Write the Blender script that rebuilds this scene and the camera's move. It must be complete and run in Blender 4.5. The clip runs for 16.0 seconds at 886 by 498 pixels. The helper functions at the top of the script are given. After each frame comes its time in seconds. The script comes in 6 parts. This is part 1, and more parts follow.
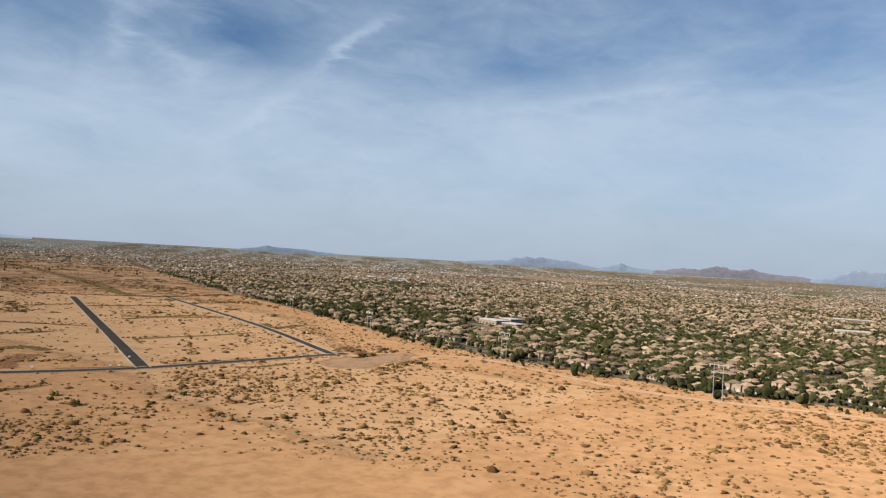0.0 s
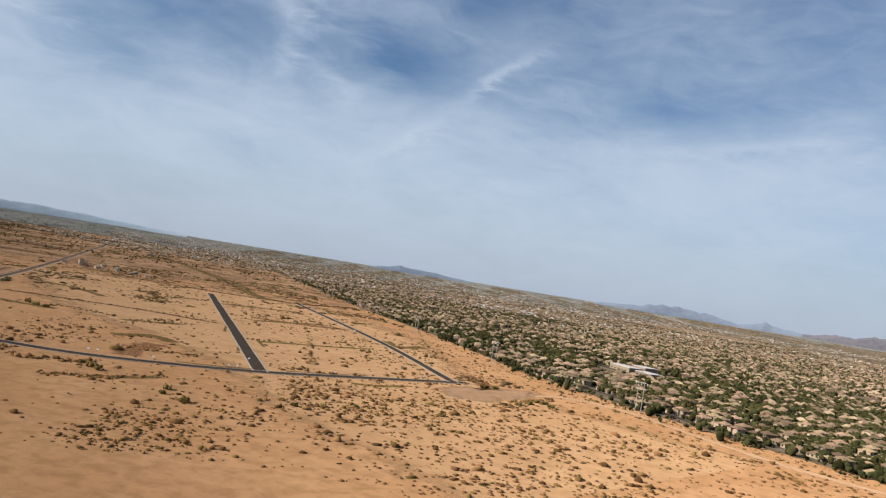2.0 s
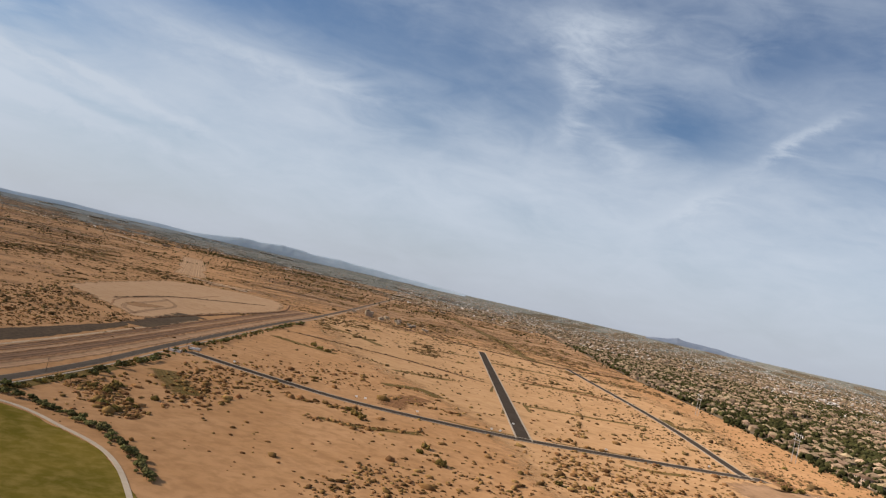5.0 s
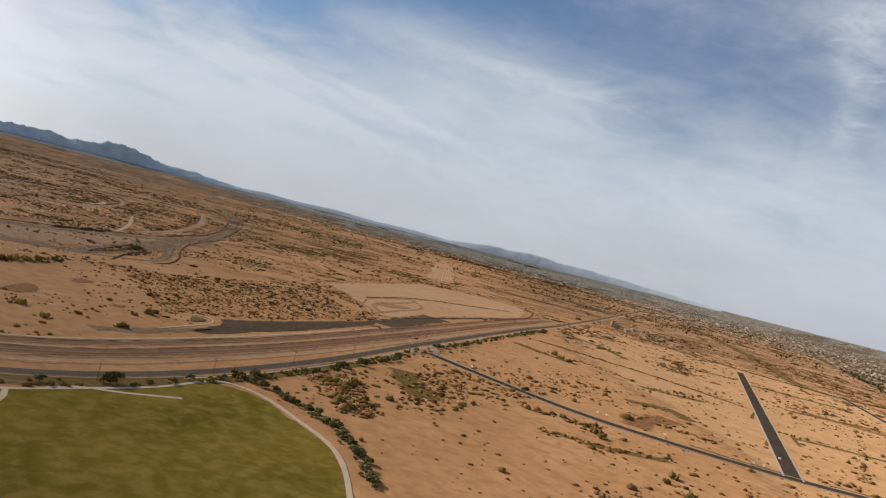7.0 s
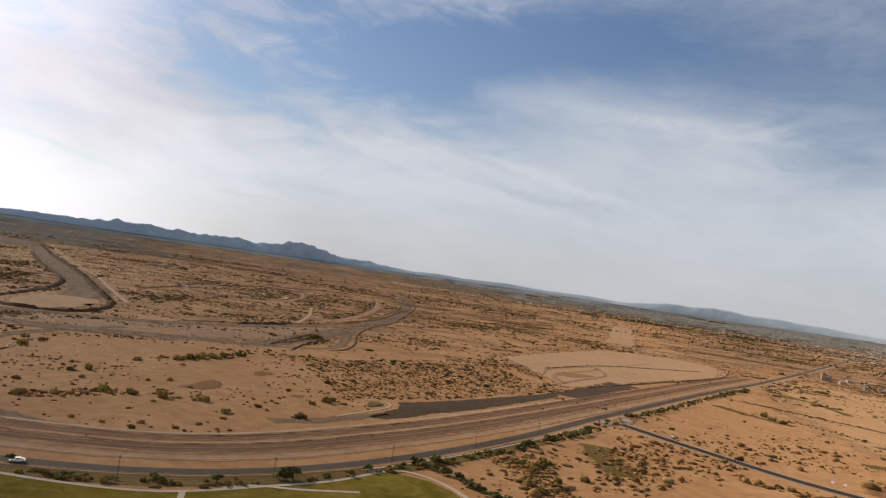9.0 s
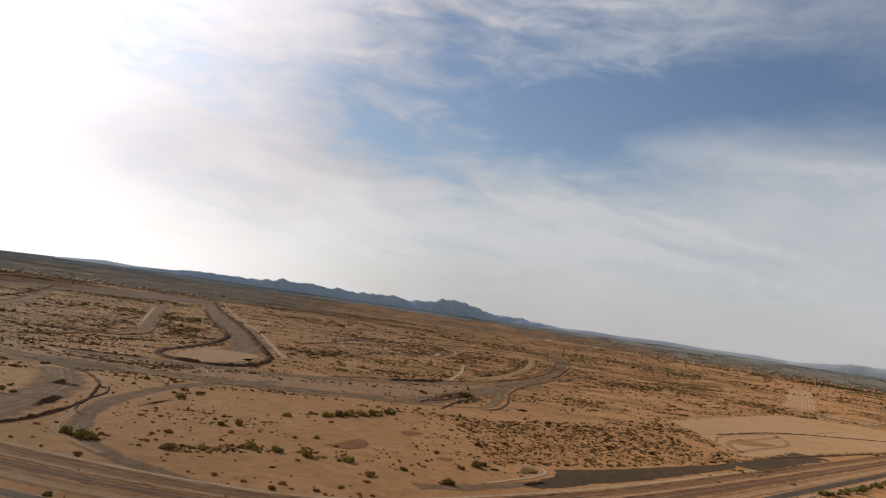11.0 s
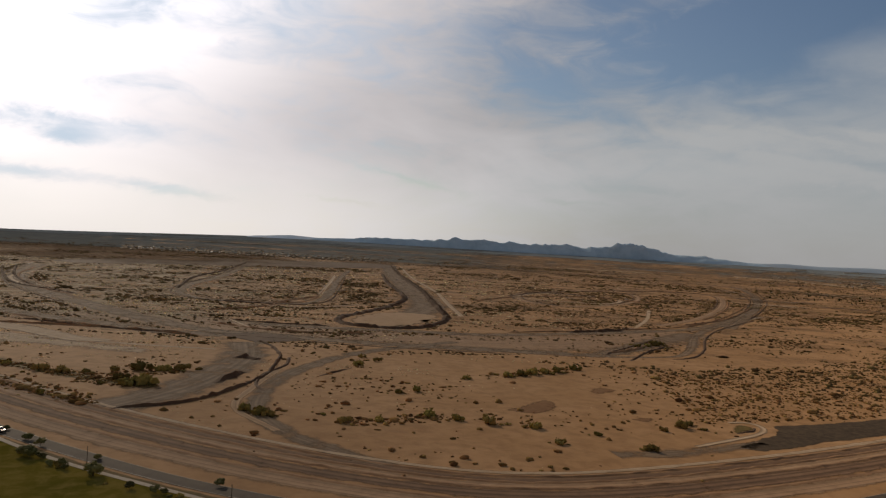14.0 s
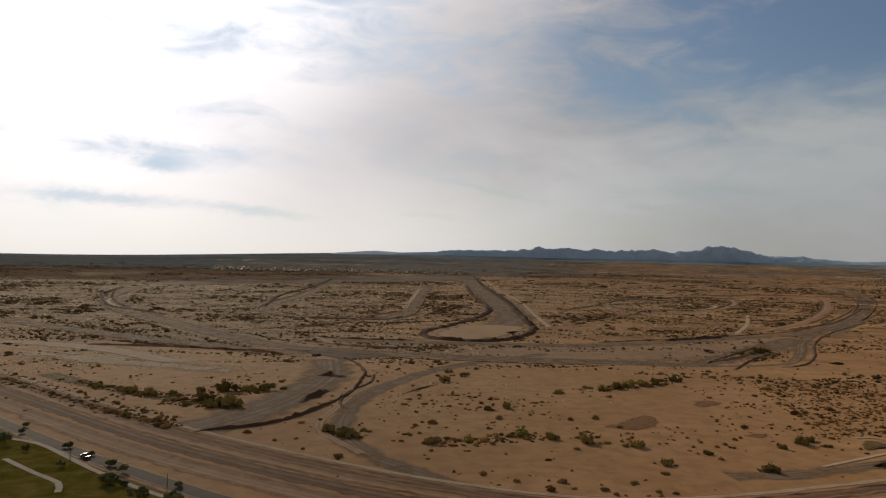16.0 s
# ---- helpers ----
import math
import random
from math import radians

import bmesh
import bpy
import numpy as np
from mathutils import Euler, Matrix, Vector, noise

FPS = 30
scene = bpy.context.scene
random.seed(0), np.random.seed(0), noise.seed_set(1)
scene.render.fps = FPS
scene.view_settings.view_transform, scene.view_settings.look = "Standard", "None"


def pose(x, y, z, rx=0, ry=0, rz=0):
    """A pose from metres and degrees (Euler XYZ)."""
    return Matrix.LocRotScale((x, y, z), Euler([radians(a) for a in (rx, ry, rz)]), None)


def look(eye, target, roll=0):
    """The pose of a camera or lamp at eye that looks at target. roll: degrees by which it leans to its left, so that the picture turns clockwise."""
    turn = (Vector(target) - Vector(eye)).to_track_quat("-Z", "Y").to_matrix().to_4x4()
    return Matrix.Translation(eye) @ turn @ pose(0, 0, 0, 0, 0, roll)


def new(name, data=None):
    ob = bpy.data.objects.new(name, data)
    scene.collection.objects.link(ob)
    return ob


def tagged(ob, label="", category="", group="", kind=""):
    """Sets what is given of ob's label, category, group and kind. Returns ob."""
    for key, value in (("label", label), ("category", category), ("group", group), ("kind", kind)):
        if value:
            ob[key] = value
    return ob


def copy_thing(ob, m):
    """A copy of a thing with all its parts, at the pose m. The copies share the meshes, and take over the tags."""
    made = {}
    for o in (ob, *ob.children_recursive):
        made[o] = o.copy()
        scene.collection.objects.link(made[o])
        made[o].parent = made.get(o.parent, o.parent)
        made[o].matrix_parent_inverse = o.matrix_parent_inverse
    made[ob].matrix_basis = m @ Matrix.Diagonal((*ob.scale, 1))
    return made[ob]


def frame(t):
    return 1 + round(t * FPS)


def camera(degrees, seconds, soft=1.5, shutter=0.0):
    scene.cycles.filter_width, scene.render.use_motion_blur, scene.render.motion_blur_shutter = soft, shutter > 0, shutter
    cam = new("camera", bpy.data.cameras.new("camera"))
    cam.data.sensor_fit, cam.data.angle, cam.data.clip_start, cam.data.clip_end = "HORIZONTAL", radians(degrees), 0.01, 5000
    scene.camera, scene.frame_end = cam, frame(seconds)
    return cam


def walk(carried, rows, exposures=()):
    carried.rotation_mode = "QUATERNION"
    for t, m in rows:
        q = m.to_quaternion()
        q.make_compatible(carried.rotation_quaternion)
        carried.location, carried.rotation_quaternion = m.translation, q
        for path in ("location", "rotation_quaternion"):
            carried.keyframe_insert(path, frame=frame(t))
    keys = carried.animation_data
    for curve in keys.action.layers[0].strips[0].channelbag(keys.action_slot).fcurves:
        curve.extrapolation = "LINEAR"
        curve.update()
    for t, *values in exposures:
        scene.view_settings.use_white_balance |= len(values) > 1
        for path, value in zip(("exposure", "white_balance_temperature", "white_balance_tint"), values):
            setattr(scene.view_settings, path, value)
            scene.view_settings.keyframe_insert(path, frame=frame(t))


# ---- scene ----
cam = camera(60.0, 16.0, soft=1.25)
PATH = [
    (0.0, -1.7, -11.8, 87.6, 90.66, -3.23, 8.90),
    (0.5, -4.6, -2.0, 86.7, 90.43, -6.07, 10.66),
    (1.0, -7.6, 7.8, 85.6, 90.67, -7.91, 13.13),
    (1.5, -10.6, 17.4, 84.5, 91.22, -8.80, 16.08),
    (2.0, -14.1, 26.6, 83.4, 91.99, -9.23, 18.60),
    (2.5, -18.0, 35.2, 82.3, 92.74, -9.83, 21.46),
    (3.0, -22.1, 43.4, 81.3, 93.30, -10.14, 24.59),
    (3.2, -23.1, 46.0, 81.1, 93.48, -10.02, 25.94),
    (5.3, -38.5, 69.5, 79.3, 92.52, -12.71, 41.71),
    (5.5, -40.1, 71.5, 79.1, 92.16, -12.51, 43.60),
    (6.0, -44.1, 77.0, 79.1, 90.94, -13.38, 48.92),
    (6.5, -48.6, 82.6, 78.7, 89.93, -14.42, 53.43),
    (7.0, -53.5, 87.7, 77.9, 89.27, -14.18, 57.88),
    (7.5, -59.0, 91.8, 76.8, 89.19, -12.40, 61.82),
    (8.0, -65.2, 94.8, 75.8, 89.86, -10.46, 65.57),
    (8.5, -71.5, 97.3, 75.1, 91.02, -9.93, 68.37),
    (9.0, -77.9, 99.5, 74.5, 92.08, -8.41, 70.76),
    (9.2, -80.4, 100.7, 74.3, 92.38, -8.27, 72.01),
    (11.3, -107.3, 107.1, 72.4, 94.63, -8.32, 83.72),
    (11.5, -109.9, 107.3, 72.3, 94.47, -8.19, 84.72),
    (12.0, -116.7, 108.1, 72.1, 94.26, -6.07, 87.60),
    (12.5, -123.5, 108.7, 71.9, 93.36, -4.12, 90.67),
    (13.0, -129.9, 108.9, 71.9, 91.83, -3.96, 92.58),
    (13.5, -135.6, 108.8, 71.8, 90.69, -4.26, 93.84),
    (14.0, -140.8, 108.5, 71.8, 89.80, -3.45, 95.17),
    (14.5, -145.5, 107.8, 71.6, 89.29, -3.08, 96.99),
    (15.0, -149.8, 107.1, 71.3, 89.31, -3.13, 98.52),
    (15.5, -153.9, 106.4, 71.0, 89.76, -2.77, 99.84),
    (16.0, -157.9, 105.7, 70.7, 90.41, -1.32, 101.34),
]
walk(cam, [(t, pose(x, y, z, rx, ry, rz)) for t, x, y, z, rx, ry, rz in PATH],
     exposures=[(0.0, 0.70, 5850, 9), (3.0, 0.75, 6100, 12), (6.0, 0.78, 6550, 14), (9.0, 0.82, 6950, 16), (10.8, 0.70, 7200, 16), (11.5, 0.57, 7500, 16), (12.0, 0.54, 7550, 16), (12.5, 0.38, 7550, 15), (13.0, 0.16, 7450, 15), (14.5, 0.12, 7400, 14), (16.0, 0.12, 7350, 13)])

# ---- light ----
SUN_AZ, SUN_EL = radians(128), radians(27)
SUN_DIR = Vector((-math.sin(SUN_AZ) * math.cos(SUN_EL), math.cos(SUN_AZ) * math.cos(SUN_EL), math.sin(SUN_EL)))
sun = new("sun", bpy.data.lights.new("sun", "SUN"))
sun.data.energy, sun.data.angle, sun.data.color = 5.0, radians(0.8), (1.0, 0.87, 0.70)
sun.matrix_world = look(SUN_DIR * 1000, (0, 0, 0))


def nodes_of(tree):
    tree.nodes.clear()

    def add(kind, **values):
        node = tree.nodes.new("ShaderNode" + kind)
        for key, value in values.items():
            if key in node.inputs:
                node.inputs[key].default_value = value
        return node

    return add, tree.links.new


world = bpy.data.worlds.new("world")
scene.world = world
world.use_nodes = True


# clouds and gaps in the thin overcast: from and to (degrees left of +y, degrees up), half width, strength
CIRRUS = [(37, 20.5, 28, 21, 1.6, 0.40), (34, 20, 32, 15.5, 1.5, 0.34), (32.8, 16, 32.4, 11.5, 1.0, 0.22), (31, 14, 27.5, 11.5, 0.8, 0.18), (19.3, 13.2, 14.3, 17.0, 0.40, 0.34), (24.5, 8.2, 20.5, 11.5, 0.7, 0.22),
          (6, 10.9, -11.5, 13.6, 0.42, 0.18), (64.5, 13.8, 46.5, 12.6, 0.9, 0.22), (81, 17.6, 64, 22.2, 1.2, 0.22), (116, 13.0, 110, 14.0, 0.35, 0.3)]
STREAKS = [(80, 8.9, 62, 5.6, 0.40, 0.42), (70, 9.5, 59, 7.2, 0.38, 0.46), (77, 6.9, 63, 5.4, 0.35, 0.30), (80, 10.0, 72, 8.6, 0.28, 0.34), (74, 9.7, 66, 7.6, 0.25, 0.30), (100, 9, 88, 12, 2.2, 0.16)]
CLEAR = [(78, 14, 64, 11, 2.2, 0.24), (92, 14, 82, 9, 1.2, 0.3), (86, 13.4, 64, 18.0, 2.6, 0.80), (68, 18, 44, 17.5, 2.6, 0.50), (82, 20.5, 70, 21, 1.6, 0.3), (50, 13.5, 40, 10.4, 1.6, 0.26), (27, 16.5, 21, 13.5, 2.0, 0.34), (22, 20, 16, 21, 2.0, 0.25), (10, 13.5, 0, 14.5, 1.4, 0.22), (78, 8.1, 62, 6.5, 0.35, 0.22), (80, 9.9, 76, 9.4, 0.6, 0.2)]
SUN_GAPS = [(128, 6.9, 115, 6.5, 0.8, 1.2), (124, 5.8, 119, 5.7, 0.5, 1.0), (132, 3.5, 117, 3.1, 0.6, 1.0), (118, 3.1, 111, 2.5, 0.4, 0.8), (103.5, 6.0, 93, 3.9, 0.25, 0.5), (106, 3.2, 100, 2.6, 0.22, 0.45), (90, 3.8, 83, 3.8, 0.2, 0.4), (104, 13.5, 92, 11, 1.5, 0.3)]


def build_world():
    add, link = nodes_of(world.node_tree)

    def maths(op, a, b=None, c=None):
        n = add("Math")
        n.operation = op
        for slot, v in ((0, a), (1, b), (2, c)):
            if v is None:
                continue
            if isinstance(v, (int, float)):
                n.inputs[slot].default_value = v
            else:
                link(v, n.inputs[slot])
        return n.outputs[0]

    def smooth(v, lo, hi):
        n = add("MapRange")
        n.interpolation_type = "SMOOTHSTEP"
        n.inputs["From Min"].default_value, n.inputs["From Max"].default_value = lo, hi
        link(v, n.inputs["Value"])
        return n.outputs["Result"]

    def mixed(fac, a, b):
        n = add("MixRGB")
        link(fac, n.inputs[0])
        for slot, v in ((1, a), (2, b)):
            if isinstance(v, tuple):
                n.inputs[slot].default_value = v
            else:
                link(v, n.inputs[slot])
        return n.outputs[0]

    coord = add("TexCoord").outputs["Generated"]
    sky = add("TexSky")
    sky.sky_type, sky.sun_disc = "NISHITA", False
    sky.sun_elevation, sky.sun_rotation = SUN_EL, -SUN_AZ
    sky.air_density, sky.dust_density, sky.ozone_density = 1.0, 1.2, 2.0
    base = add("Mix")
    base.data_type, base.blend_type = "RGBA", "MULTIPLY"
    base.inputs[0].default_value = 1.0
    link(sky.outputs[0], base.inputs[6])
    base.inputs[7].default_value = (0.075, 0.091, 0.106, 1)
    axis = add("SeparateXYZ")
    link(coord, axis.inputs[0])
    up = maths("MAXIMUM", axis.outputs[2], 0.0)
    away = maths("MULTIPLY", maths("ARCTAN2", maths("MULTIPLY", axis.outputs[0], -1.0), axis.outputs[1]), 57.296)
    high = maths("MULTIPLY", maths("ARCSINE", axis.outputs[2]), 57.296)

    def layer(scale, flatness, detail, rough, distortion, offset):
        m = add("Mapping")
        m.inputs["Scale"].default_value = (scale, scale, scale * flatness)
        m.inputs["Location"].default_value = (offset, offset * 0.7, offset * 0.3)
        link(coord, m.inputs[0])
        n = add("TexNoise", Scale=1.0, Detail=detail, Roughness=rough, Distortion=distortion)
        link(m.outputs[0], n.inputs["Vector"])
        return n.outputs["Fac"]

    soft = layer(4.5, 2.6, 4, 0.5, 0.5, 3.1)
    wisps = layer(11.0, 3.0, 6, 0.58, 1.0, 7.7)
    fine = layer(38.0, 2.2, 5, 0.62, 0.6, 1.3)
    az = maths("ADD", away, maths("MULTIPLY", maths("SUBTRACT", wisps, 0.5), 5.0))
    el = maths("ADD", high, maths("MULTIPLY", maths("SUBTRACT", fine, 0.5), 0.9))

    def strand(a0, e0, a1, e1, width):
        """A soft band of cloud from one direction (degrees to the left of +y, degrees up) to another."""
        da, de = (a1 - a0) / 2, (e1 - e0) / 2
        half = math.hypot(da, de)
        ca, ce, ma, me = da / half, de / half, (a0 + a1) / 2, (e0 + e1) / 2

        def linear(p, q, r):
            n = add("Math")
            n.operation = "MULTIPLY_ADD"
            link(az, n.inputs[0])
            n.inputs[1].default_value = p
            link(maths("MULTIPLY_ADD", el, q, r), n.inputs[2])
            return n.outputs[0]

        u = linear(ca / half, ce / half, -(ca * ma + ce * me) / half)
        w = linear(-ce / width, ca / width, (ce * ma - ca * me) / width)
        far = maths("ADD", maths("MULTIPLY", u, u), maths("MULTIPLY", w, w))
        return maths("EXPONENT", maths("MULTIPLY", far, -1.0))

    # towards the sun the thin cloud thickens
    toward = add("VectorMath")
    toward.operation = "DOT_PRODUCT"
    link(coord, toward.inputs[0])
    toward.inputs[1].default_value = SUN_DIR
    facing = toward.outputs["Value"]
    veil = maths("MULTIPLY", smooth(high, -2.0, 5.0), smooth(high, 16.5, 8.5))
    cover = maths("ADD", 0.22, maths("MULTIPLY", veil, 0.50))
    cover = maths("ADD", cover, maths("MULTIPLY", smooth(facing, 0.60, 0.95), 0.34))
    cover = maths("ADD", cover, maths("MULTIPLY", maths("SUBTRACT", soft, 0.5), 0.80))
    cover = maths("ADD", cover, maths("MULTIPLY", maths("SUBTRACT", wisps, 0.5), 0.42))
    cover = maths("ADD", cover, maths("MULTIPLY", maths("SUBTRACT", fine, 0.5), 0.14))
    cover = maths("ADD", cover, maths("MULTIPLY", maths("SUBTRACT", maths("ADD", wisps, soft), 1.0), maths("MULTIPLY", smooth(facing, 0.45, 0.75), 1.15)))
    grain = maths("ADD", 0.35, maths("MULTIPLY", fine, 1.3))
    for a0, e0, a1, e1, width, more in CIRRUS + STREAKS:
        cover = maths("ADD", cover, maths("MULTIPLY", maths("MULTIPLY", strand(a0, e0, a1, e1, width), grain), more))
    for a0, e0, a1, e1, width, less in CLEAR:
        cover = maths("SUBTRACT", cover, maths("MULTIPLY", strand(a0, e0, a1, e1, width), less))
    gaps = maths("MULTIPLY", 0.0, 1.0)
    for a0, e0, a1, e1, width, less in SUN_GAPS:
        gaps = maths("ADD", gaps, maths("MULTIPLY", strand(a0, e0, a1, e1, width), less))
    cover = maths("SUBTRACT", cover, gaps)
    cover = maths("MULTIPLY", smooth(cover, -0.30, 1.08), 0.95)
    glow = maths("POWER", smooth(facing, 0.84, 1.0), 2.3)
    light = maths("SUBTRACT", 0.74, maths("MULTIPLY", smooth(facing, 0.0, 0.5), 0.02))
    light = maths("ADD", light, maths("MULTIPLY", smooth(facing, 0.55, 0.9), maths("MULTIPLY", smooth(up, 0.2, 0.06), 0.22)))
    light = maths("ADD", light, maths("MULTIPLY", maths("SUBTRACT", soft, 0.5), maths("MULTIPLY", smooth(facing, 0.45, 0.8), 0.5)))
    light = maths("ADD", maths("ADD", light, maths("MULTIPLY", smooth(facing, 0.76, 0.96), 0.42)), maths("MULTIPLY", glow, 1.7))
    near_sun = smooth(facing, 0.6, 0.9)
    tint = add("CombineXYZ")
    link(maths("MULTIPLY", light, maths("ADD", 0.915, maths("MULTIPLY", near_sun, 0.085))), tint.inputs[0])
    link(maths("MULTIPLY", light, 1.03), tint.inputs[1])
    link(maths("MULTIPLY", light, 1.14), tint.inputs[2])
    clear_sky = mixed(maths("MULTIPLY", smooth(facing, 0.80, 0.93), 0.85), base.outputs[2], (0.80, 1.12, 1.55, 1))
    clouded = mixed(cover, clear_sky, tint.outputs[0])
    pale = maths("ADD", maths("ADD", 0.68, maths("MULTIPLY", smooth(facing, 0.6, 0.92), 1.0)), maths("MULTIPLY", glow, 2.4))
    warm = smooth(facing, 0.70, 0.92)
    haze = add("CombineXYZ")
    link(maths("MULTIPLY", pale, maths("ADD", 0.905, maths("MULTIPLY", warm, 0.055))), haze.inputs[0])
    link(maths("MULTIPLY", pale, 0.985), haze.inputs[1])
    link(maths("MULTIPLY", pale, maths("SUBTRACT", 1.09, maths("MULTIPLY", warm, 0.08))), haze.inputs[2])
    open_air = maths("SUBTRACT", 1.0, maths("MULTIPLY", smooth(gaps, 0.1, 1.0), 0.7))
    hazy = mixed(maths("MULTIPLY", maths("MULTIPLY", smooth(up, 0.13, 0.0), 0.75), open_air), clouded, haze.outputs[0])
    shader, out = add("Background", Strength=0.5), add("OutputWorld")
    link(hazy, shader.inputs[0])
    link(shader.outputs[0], out.inputs[0])


build_world()


# ---- materials ----
def material(name, base, spread, scales, rough=0.9, bump=0.0, bump_scale=1.0, random_by="", stretch=(1, 1, 1), worn=False, worn_size=9.0):
    """Base colour varied by noise at the given scales (metres) towards spread; random_by: "object" or "island"."""
    mat = bpy.data.materials.new(name)
    mat.use_nodes = True
    add, link = nodes_of(mat.node_tree)
    place = add("NewGeometry").outputs["Position"]
    if stretch != (1, 1, 1):
        m = add("Mapping")
        m.inputs["Scale"].default_value = stretch
        link(place, m.inputs[0])
        place = m.outputs[0]
    colour = add("RGB").outputs[0]
    colour.default_value = (*base, 1)
    for n, (size, amount, shade) in enumerate(zip(scales, (0.85, 0.6, 0.5, 0.4), spread)):
        noise_node = add("TexNoise", Scale=1.0 / size, Detail=5, Roughness=0.6, Distortion=0.3)
        link(place, noise_node.inputs["Vector"])
        ramp = add("MapRange")
        ramp.inputs["From Min"].default_value, ramp.inputs["From Max"].default_value = (0.38, 0.68) if n == 0 else (0.42, 0.63)
        ramp.inputs["To Max"].default_value = amount
        link(noise_node.outputs["Fac"], ramp.inputs["Value"])
        mix = add("MixRGB")
        link(ramp.outputs["Result"], mix.inputs[0])
        link(colour, mix.inputs[1])
        mix.inputs[2].default_value = (*shade, 1)
        colour = mix.outputs[0]
    if random_by:
        chance = add("ObjectInfo").outputs["Random"] if random_by == "object" else add("NewGeometry").outputs["Random Per Island"]
        tone = add("HueSaturation")
        value = add("MapRange")
        value.inputs["To Min"].default_value, value.inputs["To Max"].default_value = (0.5, 1.5)
        link(chance, value.inputs["Value"])
        link(value.outputs["Result"], tone.inputs["Value"])
        hue = add("MapRange")
        hue.inputs["To Min"].default_value, hue.inputs["To Max"].default_value = 0.485, 0.515
        wrap = add("Math")
        wrap.operation = "FRACT"
        times = add("Math")
        times.operation = "MULTIPLY"
        times.inputs[1].default_value = 7.31
        link(chance, times.inputs[0])
        link(times.outputs[0], wrap.inputs[0])
        link(wrap.outputs[0], hue.inputs["Value"])
        link(hue.outputs["Result"], tone.inputs["Hue"])
        link(colour, tone.inputs["Color"])
        colour = tone.outputs[0]
    bsdf, out = add("BsdfPrincipled", Roughness=rough), add("OutputMaterial")
    bsdf.inputs["Specular IOR Level"].default_value = 0.0 if rough >= 1.0 else 0.03 if rough > 0.86 else 0.3
    bsdf.inputs["Specular Tint"].default_value = (1.0, 0.80, 0.58, 1) if rough > 0.86 else (1, 1, 1, 1)
    link(colour, bsdf.inputs["Base Color"])
    if bump:
        relief = add("TexNoise", Scale=1.0 / bump_scale, Detail=4)
        link(place, relief.inputs["Vector"])
        b = add("Bump", Strength=0.6, Distance=bump)
        link(relief.outputs["Fac"], b.inputs["Height"])
        link(b.outputs[0], bsdf.inputs["Normal"])
    bsdf.inputs["Diffuse Roughness"].default_value = 0.88 if rough > 0.8 else 0.0
    surface = bsdf.outputs[0]
    if worn:
        wear = add("Attribute")
        wear.attribute_name = "wear"
        patchy = add("TexNoise", Scale=1.0 / worn_size, Detail=6, Roughness=0.7)
        link(place, patchy.inputs["Vector"])
        total = add("Math")
        total.operation = "ADD"
        link(wear.outputs["Fac"], total.inputs[0])
        strong = add("Math")
        strong.operation = "MULTIPLY_ADD"
        strong.inputs[1].default_value, strong.inputs[2].default_value = 2.2, -0.6
        link(patchy.outputs["Fac"], strong.inputs[0])
        link(strong.outputs[0], total.inputs[1])
        left = add("MapRange")
        left.interpolation_type = "SMOOTHSTEP"
        left.inputs["From Min"].default_value, left.inputs["From Max"].default_value = (0.6, 1.45) if worn == "soft" else (0.55, 0.85)
        link(total.outputs[0], left.inputs["Value"])
        across = add("Attribute")
        across.attribute_name = "across"
        ruts = add("TexNoise", Scale=0.45, Detail=4, Roughness=0.7)
        ruts.noise_dimensions = "1D"
        link(across.outputs["Fac"], ruts.inputs["W"])
        shade = add("MapRange")
        shade.inputs["From Min"].default_value, shade.inputs["From Max"].default_value = 0.32, 0.68
        shade.inputs["To Min"].default_value, shade.inputs["To Max"].default_value = 0.62, 1.3
        link(ruts.outputs["Fac"], shade.inputs["Value"])
        rutted = add("HueSaturation")
        link(colour, rutted.inputs["Color"])
        link(shade.outputs["Result"], rutted.inputs["Value"])
        if worn == "soft" and worn_size < 30:
            link(rutted.outputs[0], bsdf.inputs["Base Color"])
        mix, clear = add("MixShader"), add("BsdfTransparent")
        link(left.outputs["Result"], mix.inputs[0])
        link(clear.outputs[0], mix.inputs[1])
        link(surface, mix.inputs[2])
        surface = mix.outputs[0]
    link(surface, out.inputs[0])
    return mat


M = {}
M["sand"] = material("desert_sand", (0.365, 0.203, 0.094), [(0.268, 0.143, 0.063), (0.400, 0.232, 0.116), (0.196, 0.104, 0.046)], (420, 55, 8), 0.95, 0.5, 5)
M["rust"] = material("reddish_dirt", (0.238, 0.130, 0.068), [(0.180, 0.101, 0.058), (0.302, 0.176, 0.094)], (50, 7), 0.95, 0.15, 3)
M["dark_dirt"] = material("dark_ploughed_dirt", (0.098, 0.058, 0.037), [(0.069, 0.043, 0.029), (0.127, 0.081, 0.052)], (120, 15), 0.95)
M["gravel"] = material("dark_gravel", (0.086, 0.076, 0.065), [(0.115, 0.097, 0.079), (0.065, 0.058, 0.050)], (40, 5), 0.9)
M["asphalt"] = material("asphalt", (0.046, 0.037, 0.030), [(0.060, 0.048, 0.039), (0.036, 0.029, 0.024)], (35, 4), 1.0)
M["old_asphalt"] = material("weathered_asphalt", (0.070, 0.056, 0.043), [(0.092, 0.073, 0.056), (0.053, 0.043, 0.034)], (40, 5), 0.87)
M["path"] = material("beige_concrete_path", (0.38, 0.315, 0.235), [(0.32, 0.26, 0.19), (0.43, 0.36, 0.28)], (12, 2), 0.95)
